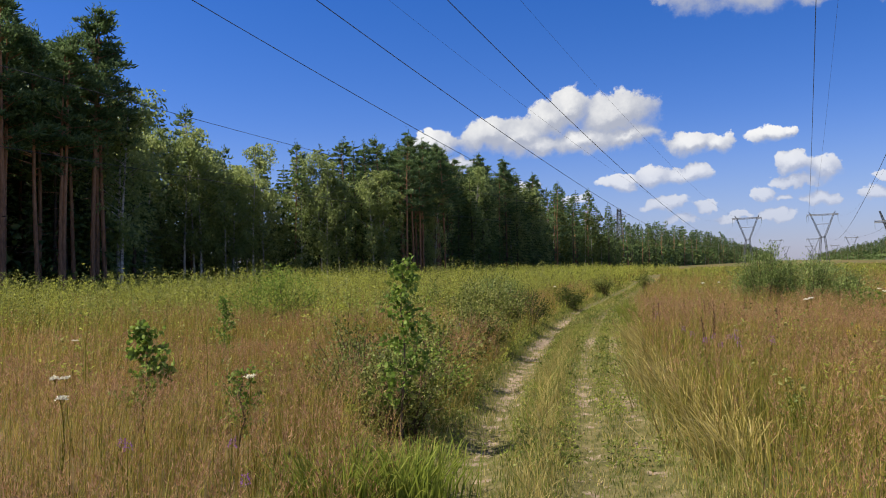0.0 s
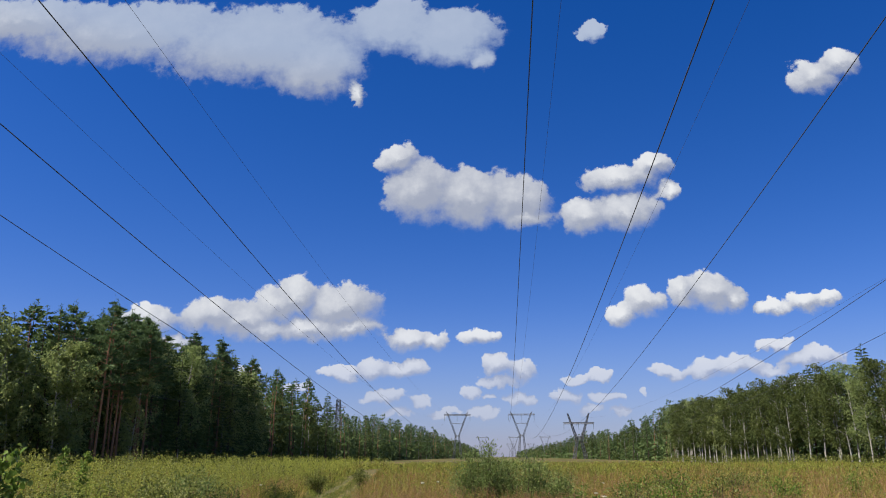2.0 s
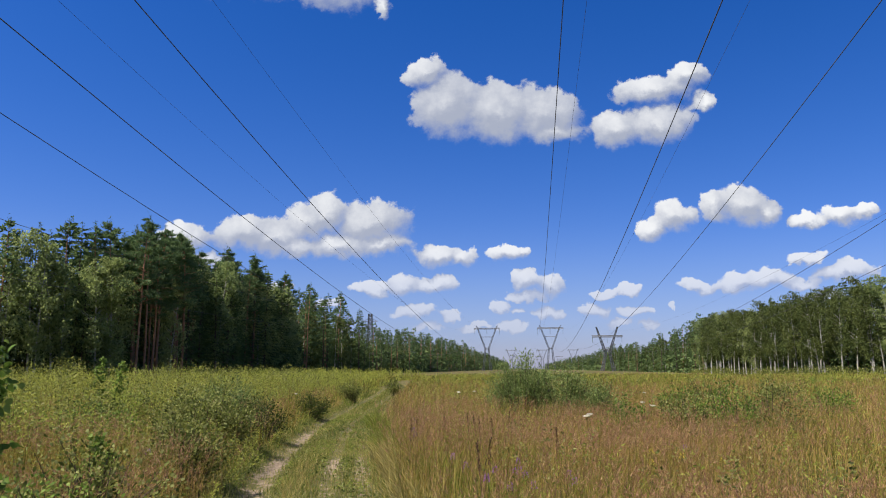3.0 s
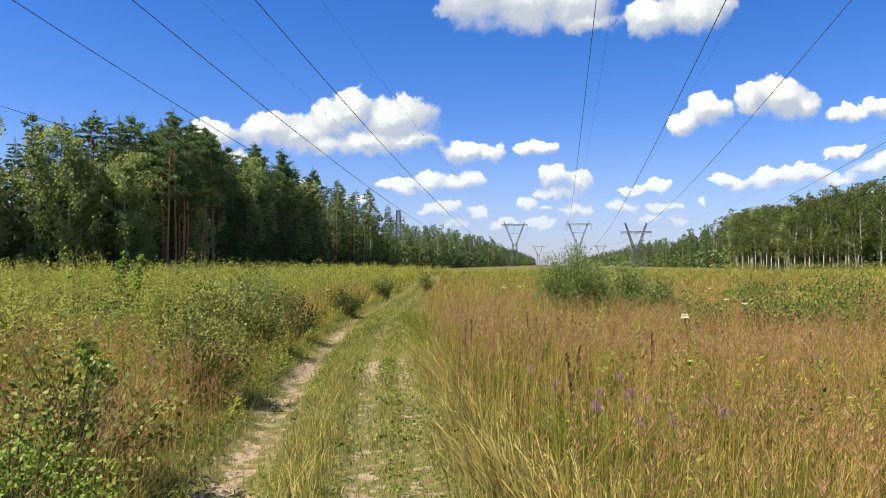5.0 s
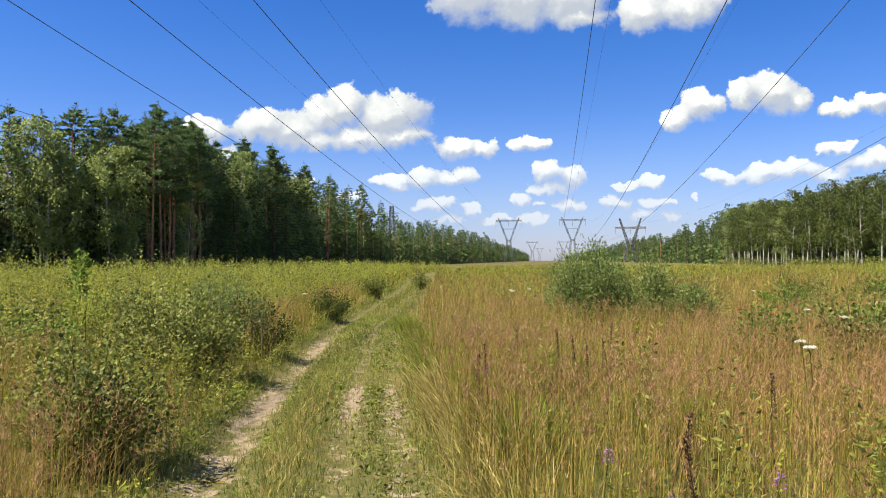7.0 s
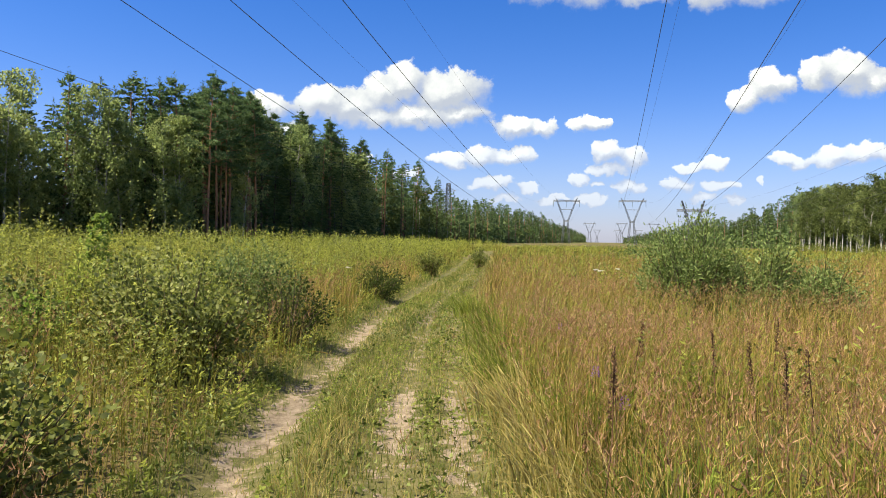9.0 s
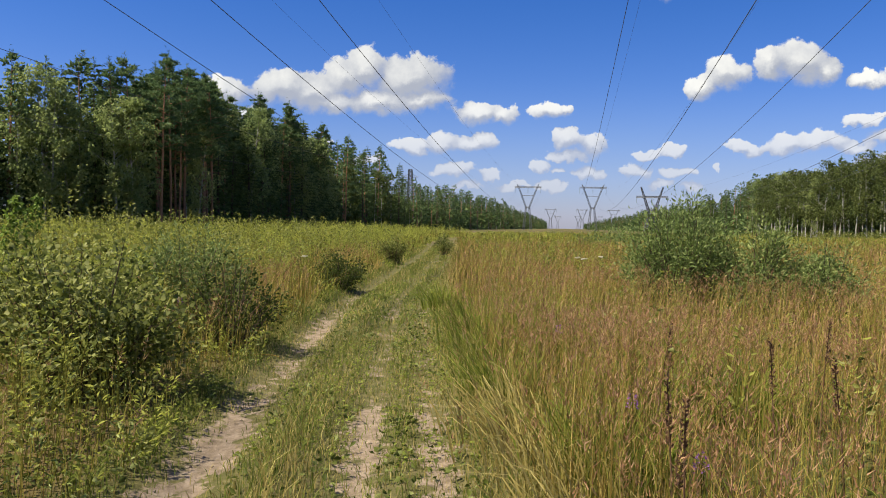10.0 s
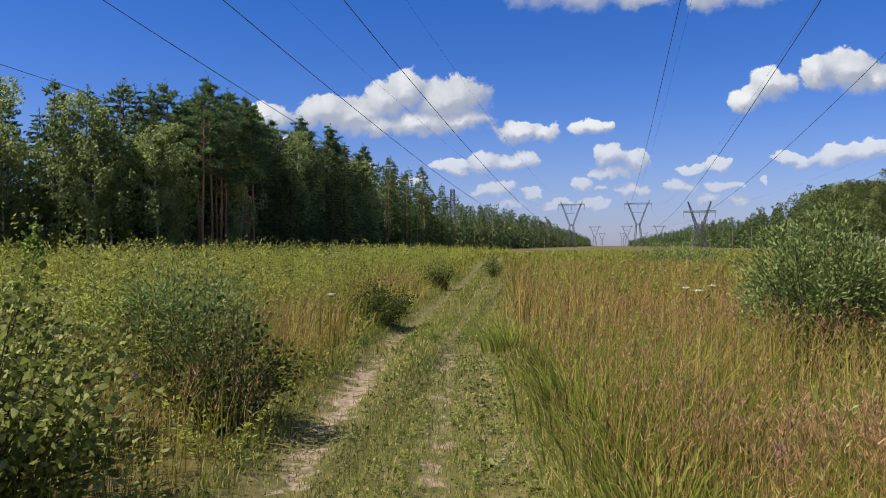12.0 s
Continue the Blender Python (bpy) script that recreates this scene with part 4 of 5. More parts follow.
# broad-leaved shrubs of the verge
shrub("leafy_shrub", -4.95, 11.65, 0.58, 0.6, 1.00, LEAF_SHRUB, "dense green leafy shrub overhanging the rut", 510, 60, 5200, 0.040, 0.031, 0.06)
shrub("leafy_shrub", -7.25, 16.9, 0.75, 0.7, 1.15, LEAF_SHRUB, "broad-leaved shrub with pale leaf undersides", 511, 55, 4200, 0.052, 0.042, 0.06)
shrub("leafy_shrub", -6.20, 15.3, 0.85, 0.75, 1.28, LEAF_SHRUB, "green shrub with rounded leaves beside the track", 512, 64, 6200, 0.050, 0.040, 0.06)
shrub("leafy_shrub", -3.35, 6.05, 0.52, 0.5, 0.95, LEAF_SHRUB, "low green shrub at the foot of a sapling", 513, 56, 4200, 0.034, 0.022, 0.05)
shrub("leafy_shrub", -3.75, 7.4, 0.5, 0.5, 0.88, LEAF_BIRCH, "small bright leafy shrub beside the track", 516, 46, 3000, 0.036, 0.024, 0.06)
shrub("leafy_shrub", -4.25, 8.5, 0.75, 0.7, 0.98, LEAF_SHRUB, "spreading shrub mixed with brown dry stems", 514, 60, 3200, 0.042, 0.030, 0.08)
shrub("leafy_shrub", -3.75, 6.35, 0.62, 0.5, 0.92, LEAF_SHRUB, "bushy green shrub with dry brown twigs", 517, 60, 3000, 0.034, 0.024, 0.05)
shrub("leafy_shrub", -4.6, 7.3, 0.7, 0.6, 0.95, LEAF_SHRUB, "loose green shrub among reddish grass", 519, 60, 2600, 0.036, 0.026, 0.05)
_r = np.random.default_rng(55)
for k in range(18):
    _y = _r.uniform(12.0, 21.5)
    _x = rut_x(_y) - _r.uniform(1.1, 5.6)
    if math.hypot(_x + 7.2, _y - 18.4) < 1.4:
        continue
    shrub("leafy_shrub", _x, _y, _r.uniform(0.4, 0.8), _r.uniform(0.4, 0.8), _r.uniform(0.85, 1.28), (LEAF_SHRUB, LEAF_WEED, LEAF_BIRCH, LEAF_WEED)[k % 4],
          "leafy green shrub in the overgrown verge", 620 + k, 34, 2300, 0.054, 0.042, 0.06, group="shrubs of the left verge")
for k, (_x, _y, _s, _h) in enumerate(((1.2, 16.6, 0.5, 1.05), (2.3, 16.3, 0.6, 1.32), (3.1, 17.0, 0.65, 1.25), (4.3, 18.4, 0.8, 1.35), (3.4, 22.8, 0.7, 1.2), (5.2, 27.5, 0.9, 1.3),
                                   (6.8, 22.0, 0.7, 1.25), (8.6, 31.0, 1.0, 1.4), (10.5, 26.0, 0.8, 1.2), (2.2, 34.0, 0.9, 1.15))):
    shrub("field_shrub", _x, _y, _s, _s, _h, (LEAF_BIRCH, LEAF_SHRUB)[k % 2], "green leafy shrub standing in dry grass", 540 + k, 40, 2800, 0.060, 0.036, 0.06,
          group="shrubs of the dry meadow")


def sapling(x, y, h, seed, spread, count, label, leaf_len=0.05):
    """A young birch: one thin stem, side twigs, toothed leaves."""
    r = np.random.default_rng(seed)
    line = np.stack([np.cumsum(r.normal(0, 0.02, 8)), np.cumsum(r.normal(0, 0.02, 8)), np.linspace(-0.03, h, 8)], 1)
    root = tagged(new("birch_sapling"), label, "sapling")
    piece("stem", Soup().add(*tube(line, np.linspace(0.012, 0.002, 8), 6)).mesh("stem", WOOD_TWIG), root)
    twigs, leaf = Soup(), Soup()
    n = 26
    for k in range(n):
        u = 0.22 + 0.76 * k / n
        p, a = line_at(line, u), r.uniform(0, 6.28)
        reach = spread * (1.1 - u) * r.uniform(0.6, 1.2) + 0.05
        q = p + np.array([math.cos(a), math.sin(a), 0.55]) * reach
        twigs.add(*tube([p, q], [0.004, 0.0012], 3))
        m = count // n
        t = r.uniform(0.2, 1.1, m)[:, None]
        pts = p + (q - p) * t + r.normal(0, 0.025, (m, 3))
        leaf.add(*leaves(pts, unit(r.normal(0, 1, (m, 3)) + (q - p) * 2), leaf_len * r.uniform(0.7, 1.3, m), leaf_len * 0.72, r, 0.16, True))
    tagged(piece("twigwork", twigs.mesh("twigwork", WOOD_TWIG), root), kind="stuff")
    tagged(piece("foliage", leaf.mesh("foliage", LEAF_BIRCH), root), kind="stuff")
    root.location = (x, y, 0)


sapling(-3.12, 5.66, 1.64, 601, 0.20, 620, "tall thin birch sapling with fresh green leaves")
sapling(-5.75, 5.25, 1.05, 602, 0.30, 520, "small young tree with dark glossy leaves in grass", 0.062)
sapling(-8.6, 9.6, 1.15, 603, 0.25, 420, "young birch sapling standing in dry grass")
sapling(-4.25, 4.95, 0.72, 604, 0.25, 320, "low brownish sapling among meadow flowers", 0.04)
sapling(-10.2, 19.5, 1.75, 605, 0.30, 420, "young birch rising above the leafy verge", 0.07)
sapling(-13.5, 24.0, 1.9, 606, 0.35, 420, "young birch at the edge of the weeds", 0.08)
sapling(-4.95, 9.9, 0.85, 607, 0.22, 420, "small broad-leaved sapling by the track")

# ---------------------------------------------------------------- grass, by zones


def dist_path(x, y):
    """Metres from the walked line."""
    u = np.clip((-3.15 * x + 12.4 * y) / (3.15 ** 2 + 12.4 ** 2), 0, 1)
    return np.hypot(x + 3.15 * u, y - 12.4 * u)


def scatter(density, y0, y1, r, near=0.0, far=1e9):
    """Even random spots in the part of the field that lies ahead, between two distances from the walked line."""
    x0, x1 = -1.6 * y1 - 1.5, 0.62 * y1 + 1.2
    n = int((y1 - y0) * (x1 - x0) * density)
    x, y = r.uniform(x0, x1, n), r.uniform(y0, y1, n)
    d = dist_path(x, y)
    keep = (x > -1.6 * y - 1.5) & (x < 0.62 * y + 1.2) & (d >= near) & (d < far) & (x > left_edge(y) + 0.5) & (x < right_edge(y) - 0.5)
    return x[keep], y[keep]


SCRUB = [(ob.location.x, ob.location.y) for ob in bpy.data.objects if ob.parent is None and ob.location.y < 13 and ob.location.x < -2 and ob.name.startswith(("leafy_shrub", "birch_sapling"))]


def clear_of_scrub(x, y, reach=0.55):
    """Grass grows thin under the shrubs of the near verge."""
    out = np.ones(len(x), bool)
    for sx, sy in SCRUB:
        out &= np.hypot(x - sx, y - sy) > reach * (0.7 + 0.3 * value_noise(x, y, 4.0, 37))
    return out


def dry_share(x, y):
    """How much of the growth is dry seed-headed grass (1) and how much is green herbs (0)."""
    d = across(x, y)
    right = d > 0.7
    patch = value_noise(x, y, 0.30, 21)
    on_right = 0.84 + 0.25 * patch + 0.22 * value_noise(x, y, 0.95, 22) - np.clip((y - 36) / 50, 0, 0.62)
    left_near = np.clip((12.5 - y) / 2.5, 0, 1) * 0.88
    golden = 1.2 * np.exp(-(((x + 6.8) / 0.85) ** 2 + ((y - 21.3) / 2.0) ** 2)) + np.exp(-(((x + 8.5) / 0.8) ** 2 + ((y - 31) / 3.0) ** 2))
    reddish = np.clip(1.25 * np.exp(-((np.hypot(x + 7.6, y - 7.6) / 3.6) ** 4)) + 1.25 * np.exp(-((np.hypot(x + 11.5, y - 10.0) / 4.2) ** 4)) + 1.1 * np.exp(-((np.hypot(x + 8.6, y - 13.6) / 2.2) ** 4)) - 0.25 + 0.3 * patch, 0, 1)
    on_left = np.clip(np.maximum.reduce([left_near, golden, reddish, np.where(y > 14, 0.04 + 0.22 * patch, 0.10 + 0.35 * patch)]), 0, 1)
    return np.clip(np.where(right, on_right, on_left), 0.02, 0.98)


def meadow():
    """All tall grass of the field in one mesh: stems by ring of distance, coarser the farther away."""
    r = np.random.default_rng(71)
    soup = Soup()
    rings = ((400, 1.4, 20, 0, 5.0, 0.0038, 0.84), (200, 3, 28, 5.0, 10, 0.0065, 0.88), (85, 6, 40, 10, 22, 0.014, 0.88), (24, 12, 66, 22, 48, 0.030, 0.6), (6.5, 40, 130, 48, 125, 0.075, 0.4))
    for dens, y0, y1, near, far, w, headed in rings:
        x, y = scatter(dens, y0, y1, r, near, far)
        d = across(x, y)
        dry = dry_share(x, y)
        d = d + 0.16 * value_noise(x, y, 2.6, 61)
        keep = ((d < -0.42) | (d > 1.78)) & (r.uniform(size=len(x)) < np.where(d < 0, 0.5 + 0.5 * dry, 1.0) * np.clip(0.74 + 0.70 * value_noise(x, y, 2.3, 38), 0.22, 1)) & clear_of_scrub(x, y)
        x, y, d, dry = x[keep], y[keep], d[keep], dry[keep]
        n = len(x)
        edge = np.clip(np.minimum(np.abs(d + 0.42), np.abs(d - 1.78)) / 0.26, 0, 1)
        clump = value_noise(x, y, 1.1, 33) + 0.7 * value_noise(x, y, 3.1, 35)
        h = (0.76 + 0.19 * clump + 0.10 * value_noise(x, y, 0.25, 34)) * (0.50 + 0.50 * edge) * np.where(r.uniform(size=n) < 0.75, r.uniform(0.84, 1.14, n), r.uniform(0.45, 0.9, n))
        h = h * np.where((d < 0) & (y < 10), 0.80, 1.0)
        base = np.stack([x, y, ground_z(x, y) - 0.01], 1)
        wind = r.normal(0.6, 1.5, n)
        lean = np.where(r.uniform(size=n) < 0.14, r.uniform(0.6, 1.2, n), np.abs(r.normal(0.22, 0.2, n))) + 0.12 * (1 - edge)
        pull = np.where(d > 0, math.pi, 0.0)
        ld = np.where(edge < 0.6, pull + r.normal(0, 1.4, n), wind)
        is_dry = r.uniform(size=n) < np.clip(dry + 0.55 * value_noise(x, y, 0.8, 36), 0.03, 1) * np.where(edge < 0.5, 0.95, np.where(d > 0, 0.68, 0.74))
        for kind, slot in ((is_dry, 0), (~is_dry, 1)):
            if not kind.any():
                continue
            v, f, tip, l = blades(base[kind], h[kind], ld[kind], lean[kind], w * (1.0 if slot == 0 else 1.25), r)
            pale = np.tile((edge[kind] < 0.55) & (d[kind] > 0), 3) if slot == 0 else np.zeros(len(f), bool)
            soup.add(v, f, np.where(pale, 3, slot))
            if slot == 0:
                hd = (r.uniform(size=len(tip)) < headed) & (edge[kind] > 0.45)
                size = (0.15 if w < 0.005 else 0.19 if w < 0.01 else 0.27 if w < 0.02 else 0.45 if w < 0.05 else 0.9) * r.uniform(0.7, 1.2, hd.sum())
                soup.add(*tufts(tip[hd], l[hd], size, r, 15 if w < 0.005 else 10 if w < 0.01 else 7), 2)
        # fine green undergrowth at the foot of the near grass
        if w < 0.01:
            m = n // 3
            pick = r.integers(0, n, m)
            v, f, _, _ = blades(base[pick] + r.normal(0, 0.03, (m, 3)) * [1, 1, 0], h[pick] * r.uniform(0.3, 0.62, m), r.uniform(0, 6.28, m), r.uniform(0.1, 0.6, m), w * 1.5, r)
            soup.add(v, f, 1)
    # coarser growth on the rest of the field, beside and behind the walked stretch
    n = 60000
    x, y = r.uniform(-32, 30, n), r.uniform(-16, 40, n)
    out = ~((x > -1.6 * y - 1.5) & (x < 0.62 * y + 1.2) & (y > 1.4)) & ((across(x, y) < -0.5) | (across(x, y) > 1.9))
    x, y = x[out], y[out]
    base = np.stack([x, y, ground_z(x, y) - 0.01], 1)
    v, f, tip, l = blades(base, 0.72 * r.uniform(0.6, 1.15, len(x)), r.uniform(0, 6.28, len(x)), np.abs(r.normal(0.2, 0.15, len(x))), 0.022, r)
    soup.add(v, f, 0)
    soup.add(*tufts(tip, l, 0.35 * r.uniform(0.7, 1.2, len(x)), r, 2), 2)
    tagged(new("meadow_grass", soup.mesh("meadow_grass", [GRASS_STRAW, GRASS_GREEN, GRASS_HEAD, GRASS_PALE])), "tall dry meadow grass with reddish seed heads and green stems", "grass", kind="stuff")


VERGE = [(ob.location.x, ob.location.y) for ob in bpy.data.objects if ob.parent is None and 8 < ob.location.y < 26 and ob.location.x < -4 and ob.name.startswith(("leafy_shrub", "willow_bush", "dark_shrub"))]


def in_the_open(x, y):
    """Weeds stay away from the middle of the verge's shrubs."""
    out = np.ones(len(x), bool)
    for sx, sy in VERGE:
        out &= np.hypot(x - sx, (y - sy) * 0.8) > 0.55
    return out


def weeds():
    """Leafy yellow-green herbs that fill the verge and the meadow beyond it."""
    r = np.random.default_rng(72)
    soup = Soup()
    rings = ((21, 5, 26, 0, 9, 34, 0.050), (10.5, 6, 40, 9, 20, 30, 0.064), (4.0, 14, 66, 20, 45, 26, 0.095), (1.1, 40, 130, 45, 125, 16, 0.20))
    for dens, y0, y1, near, far, per, size in rings:
        x, y = scatter(dens, y0, y1, r, near, far)
        d = across(x, y)
        dry = dry_share(x, y)
        keep = ((d < -0.36) & (r.uniform(size=len(x)) > dry * 0.97) & in_the_open(x, y)) | ((d > 2.4) & (r.uniform(size=len(x)) > 0.16 + 0.72 * dry))
        x, y, d = x[keep], y[keep], d[keep]
        n = len(x)
        h = (0.80 + 0.16 * value_noise(x, y, 0.5, 41) + 0.20 * value_noise(x, y, 1.9, 43)) * r.uniform(0.6, 1.32, n) * np.clip(0.10 + np.abs(d) * 0.46, 0.2, 1.0) * np.interp(d, [-9, -3, -1.5, 0, 2, 4], [1.60, 1.45, 1.25, 1.1, 0.85, 0.85])
        lean = r.normal(0, 0.12, (n, 2))
        k = np.repeat(np.arange(n), per)
        u = r.uniform(0.08, 1, n * per)
        a = r.uniform(0, 6.28, n * per)
        spread = (0.05 + 0.10 * (1 - u)) * (1 if size < 0.1 else 2.2 if size < 0.2 else 4.5)
        p = np.stack([x[k] + lean[k, 0] * u + np.cos(a) * spread * 0.5, y[k] + lean[k, 1] * u + np.sin(a) * spread * 0.5, h[k] * u], 1)
        ax = np.stack([np.cos(a), np.sin(a), r.uniform(0.0, 1.0 if size < 0.07 else 2.2, len(a))], 1)
        third = (r.uniform(size=n) * (1.0 if size < 0.07 else 0.75 if size < 0.1 else 0.56))[k]
        for slot, sel in ((0, third < 0.5), (2, (third >= 0.5) & (third < 0.78)), (3, third >= 0.78)):
            soup.add(*leaves(p[sel], ax[sel], size * r.uniform(0.6, 1.3, sel.sum()), size * (0.34, 0, 0.55, 0.24)[slot], r), slot)
        if size < 0.1:
            base = np.stack([x, y, np.full(n, -0.02)], 1)
            v, f, _, _ = blades(base, h, np.arctan2(lean[:, 1], lean[:, 0]), np.hypot(lean[:, 0], lean[:, 1]), 0.010, r)
            soup.add(v, f, 1)
    tagged(new("meadow_weeds", soup.mesh("meadow_weeds", [LEAF_WEED, GRASS_GREEN, LEAF_SHRUB, LEAF_WILLOW])), "yellow-green leafy weeds growing thick beside the track", "weeds", kind="stuff")


def track_turf():
    """Short turf between the ruts, with a taller straw strip and flat clover-like leaves."""
    r = np.random.default_rng(73)
    soup = Soup()
    for y0, y1, dens, w, tall in ((3.5, 20, 1250, 0.006, 1.0), (20, 34, 420, 0.014, 1.1), (34, 62, 120, 0.032, 1.3)):
        n = int((y1 - y0) * 2.5 * dens)
        y, d = r.uniform(y0, y1, n), r.uniform(-0.5, 2.0, n)
        x = rut_x(y) + d
        bare = np.maximum.reduce([np.exp(-(d / 0.22) ** 2) * np.clip((0.84 + 0.38 * value_noise(x, y, 1.7, 12)) * np.interp(y, [3, 6, 9, 11], [0.45, 0.6, 0.8, 1.0]), 0, 1), 0.85 * np.exp(-((d - 0.95) / 0.15) ** 2) * (0.55 + 0.45 * value_noise(x, y, 1.6, 9)), 0.75 * np.exp(-((d - 1.42) / 0.15) ** 2) * (0.55 + 0.45 * value_noise(x, y, 1.6, 9))])
        keep = r.uniform(size=n) > bare * 0.97
        x, y, d = x[keep], y[keep], d[keep]
        n = len(x)
        strip = np.exp(-((d - 0.52) / 0.17) ** 2) * np.clip((16.5 - y) / 2.5, 0.12, 1)
        rim = np.clip(np.maximum((d - 1.5) / 0.4, (-0.22 - d) / 0.25), 0, 1)
        h = (0.035 + 0.06 * r.uniform(0, 1, n) ** 2 * (1 + 0.6 * value_noise(x, y, 3.3, 63)) + 0.21 * strip * r.uniform(0.3, 1.1, n) * (1 + 0.5 * value_noise(x, y, 2.4, 64)) + 0.16 * rim * r.uniform(0.3, 1, n)) * tall
        base = np.stack([x, y, ground_z(x, y) - 0.006], 1)
        straw = r.uniform(size=n) < 0.27 + 0.18 * value_noise(x, y, 2.0, 62) + 0.38 * strip + 0.25 * np.clip((d - 1.2) / 0.5, 0, 1)
        for sel, slot in ((straw, 1), (~straw, 0)):
            v, f, _, _ = blades(base[sel], h[sel], r.uniform(0, 6.28, sel.sum()), r.uniform(0.1, 0.9, sel.sum()), w, r)
            soup.add(v, f, slot)
    n = 16000
    y, d = r.uniform(3.5, 30, n), r.uniform(-0.65, 1.85, n)
    x = rut_x(y) + d
    keep = (value_noise(x, y, 2.2, 51) > 0.0) & (np.abs(d) > 0.2) & (np.abs(d - 0.95) > 0.10)
    x, y = x[keep], y[keep]
    m = len(x)
    p = np.stack([x, y, ground_z(x, y) + r.uniform(0.015, 0.07, m)], 1)
    a = r.uniform(0, 6.28, m)
    soup.add(*leaves(p, np.stack([np.cos(a), np.sin(a), r.uniform(-0.1, 0.35, m)], 1), r.uniform(0.018, 0.045, m), r.uniform(0.014, 0.030, m), r), 2)
    # broad low leaves of plantain and clover, in patches
    n = 9000
    y = r.uniform(3.5, 24, n)
    d = np.where(r.uniform(size=n) < 0.5, -r.uniform(0.25, 1.15, n), r.uniform(0.25, 1.75, n))
    x = rut_x(y) + d
    keep = (value_noise(x, y, 1.5, 53) + 0.4 * value_noise(x, y, 5.0, 54) > np.where(d < 0, -0.15, 0.22)) & (np.abs(d - 0.95) > 0.08)
    x, y = x[keep], y[keep]
    m = len(x)
    p = np.stack([x, y, ground_z(x, y) + r.uniform(0.01, 0.09, m)], 1)
    a = r.uniform(0, 6.28, m)
    soup.add(*leaves(p, np.stack([np.cos(a), np.sin(a), r.uniform(0.0, 0.9, m)], 1), r.uniform(0.025, 0.06, m), r.uniform(0.016, 0.036, m), r), 3)
    tagged(new("track_turf", soup.mesh("track_turf", [GRASS_SHORT, GRASS_PALE, LEAF_WEED, LEAF_SHRUB])), "short trampled turf and clover leaves between the ruts", "grass", kind="stuff")


def lush_tufts():
    """Arching green grass tufts that hang over the right edge of the track."""
    r = np.random.default_rng(74)
    spots = [(-3.05, 17.0, 0.75), (-3.35, 18.3, 0.80), (-2.75, 18.9, 0.85), (-2.9, 16.0, 0.62), (-2.5, 17.6, 0.85), (-2.15, 14.1, 0.70), (-1.75, 12.4, 0.62), (-0.9, 9.9, 0.6), (0.2, 7.4, 0.55), (-1.6, 16.9, 0.8), (-1.9, 15.4, 0.75),
             (-2.35, 4.4, 0.5), (-2.75, 4.1, 0.55), (-4.45, 22.5, 0.6), (-1.2, 15.6, 0.7), (-0.6, 13.2, 0.65), (0.4, 10.6, 0.65), (-3.6, 20.2, 0.6)]
    spots = [(sx, sy, h * 0.95, GRASS_LUSH, "lush green tuft of long arching grass blades", 0.0) for sx, sy, h in spots]
    for k in range(15):
        sy = 5.8 + 0.66 * k + r.uniform(-0.15, 0.15)
        spots.append((float(rut_x(sy)) + r.uniform(1.85, 2.12), sy, r.uniform(0.36, 0.58), GRASS_PALE, "bleached straw tuft bending over the track edge", 0.9))
    for sx, sy, h, mat, label, pull in spots:
        soup = Soup()
        n = 260 if pull == 0 else 110
        p = np.stack([r.normal(0, 0.17, n), r.normal(0, 0.17, n), np.full(n, -0.03)], 1)
        ld = np.arctan2(p[:, 1], p[:, 0]) + r.normal(0, 0.5, n)
        lean, hh = r.uniform(0.2, 0.85, n), h * r.uniform(0.6, 1.1, n)
        l = unit(np.stack([np.cos(ld) - pull, np.sin(ld) - 0.2 * pull, 0 * ld], 1))
        fa = r.uniform(0, 3.14, n)
        s = np.stack([np.cos(fa), np.sin(fa), 0 * fa], 1) * 0.006
        rows = []
        for t, wd in ((0, 1), (0.4, 0.9), (0.75, 0.6)):
            c = p + l * (lean * hh * t ** 2)[:, None] + np.stack([0 * t * hh, 0 * hh, hh * (t - 0.28 * lean * t ** 3)], 1)
            rows += [c - s * wd, c + s * wd]
        tip = p + l * (lean * hh)[:, None] + np.stack([0 * hh, 0 * hh, hh * (1 - 0.45 * lean)], 1)
        v = np.stack(rows + [tip], 1).reshape(-1, 3)
        k = np.arange(n)[:, None] * 7
        f = np.concatenate([k + [[0, 1, 3]], k + [[0, 3, 2]], k + [[2, 3, 5]], k + [[2, 5, 4]], k + [[4, 5, 6]]])
        soup.add(v, f)
        ob = tagged(new("grass_tuft", soup.mesh("grass_tuft", mat)), label, "grass tuft", "tufts along the track", "stuff")
        ob.location = (sx, sy, 0)


meadow()
weeds()
track_turf()
lush_tufts()

# ---------------------------------------------------------------- flowers, dry stalks, clods


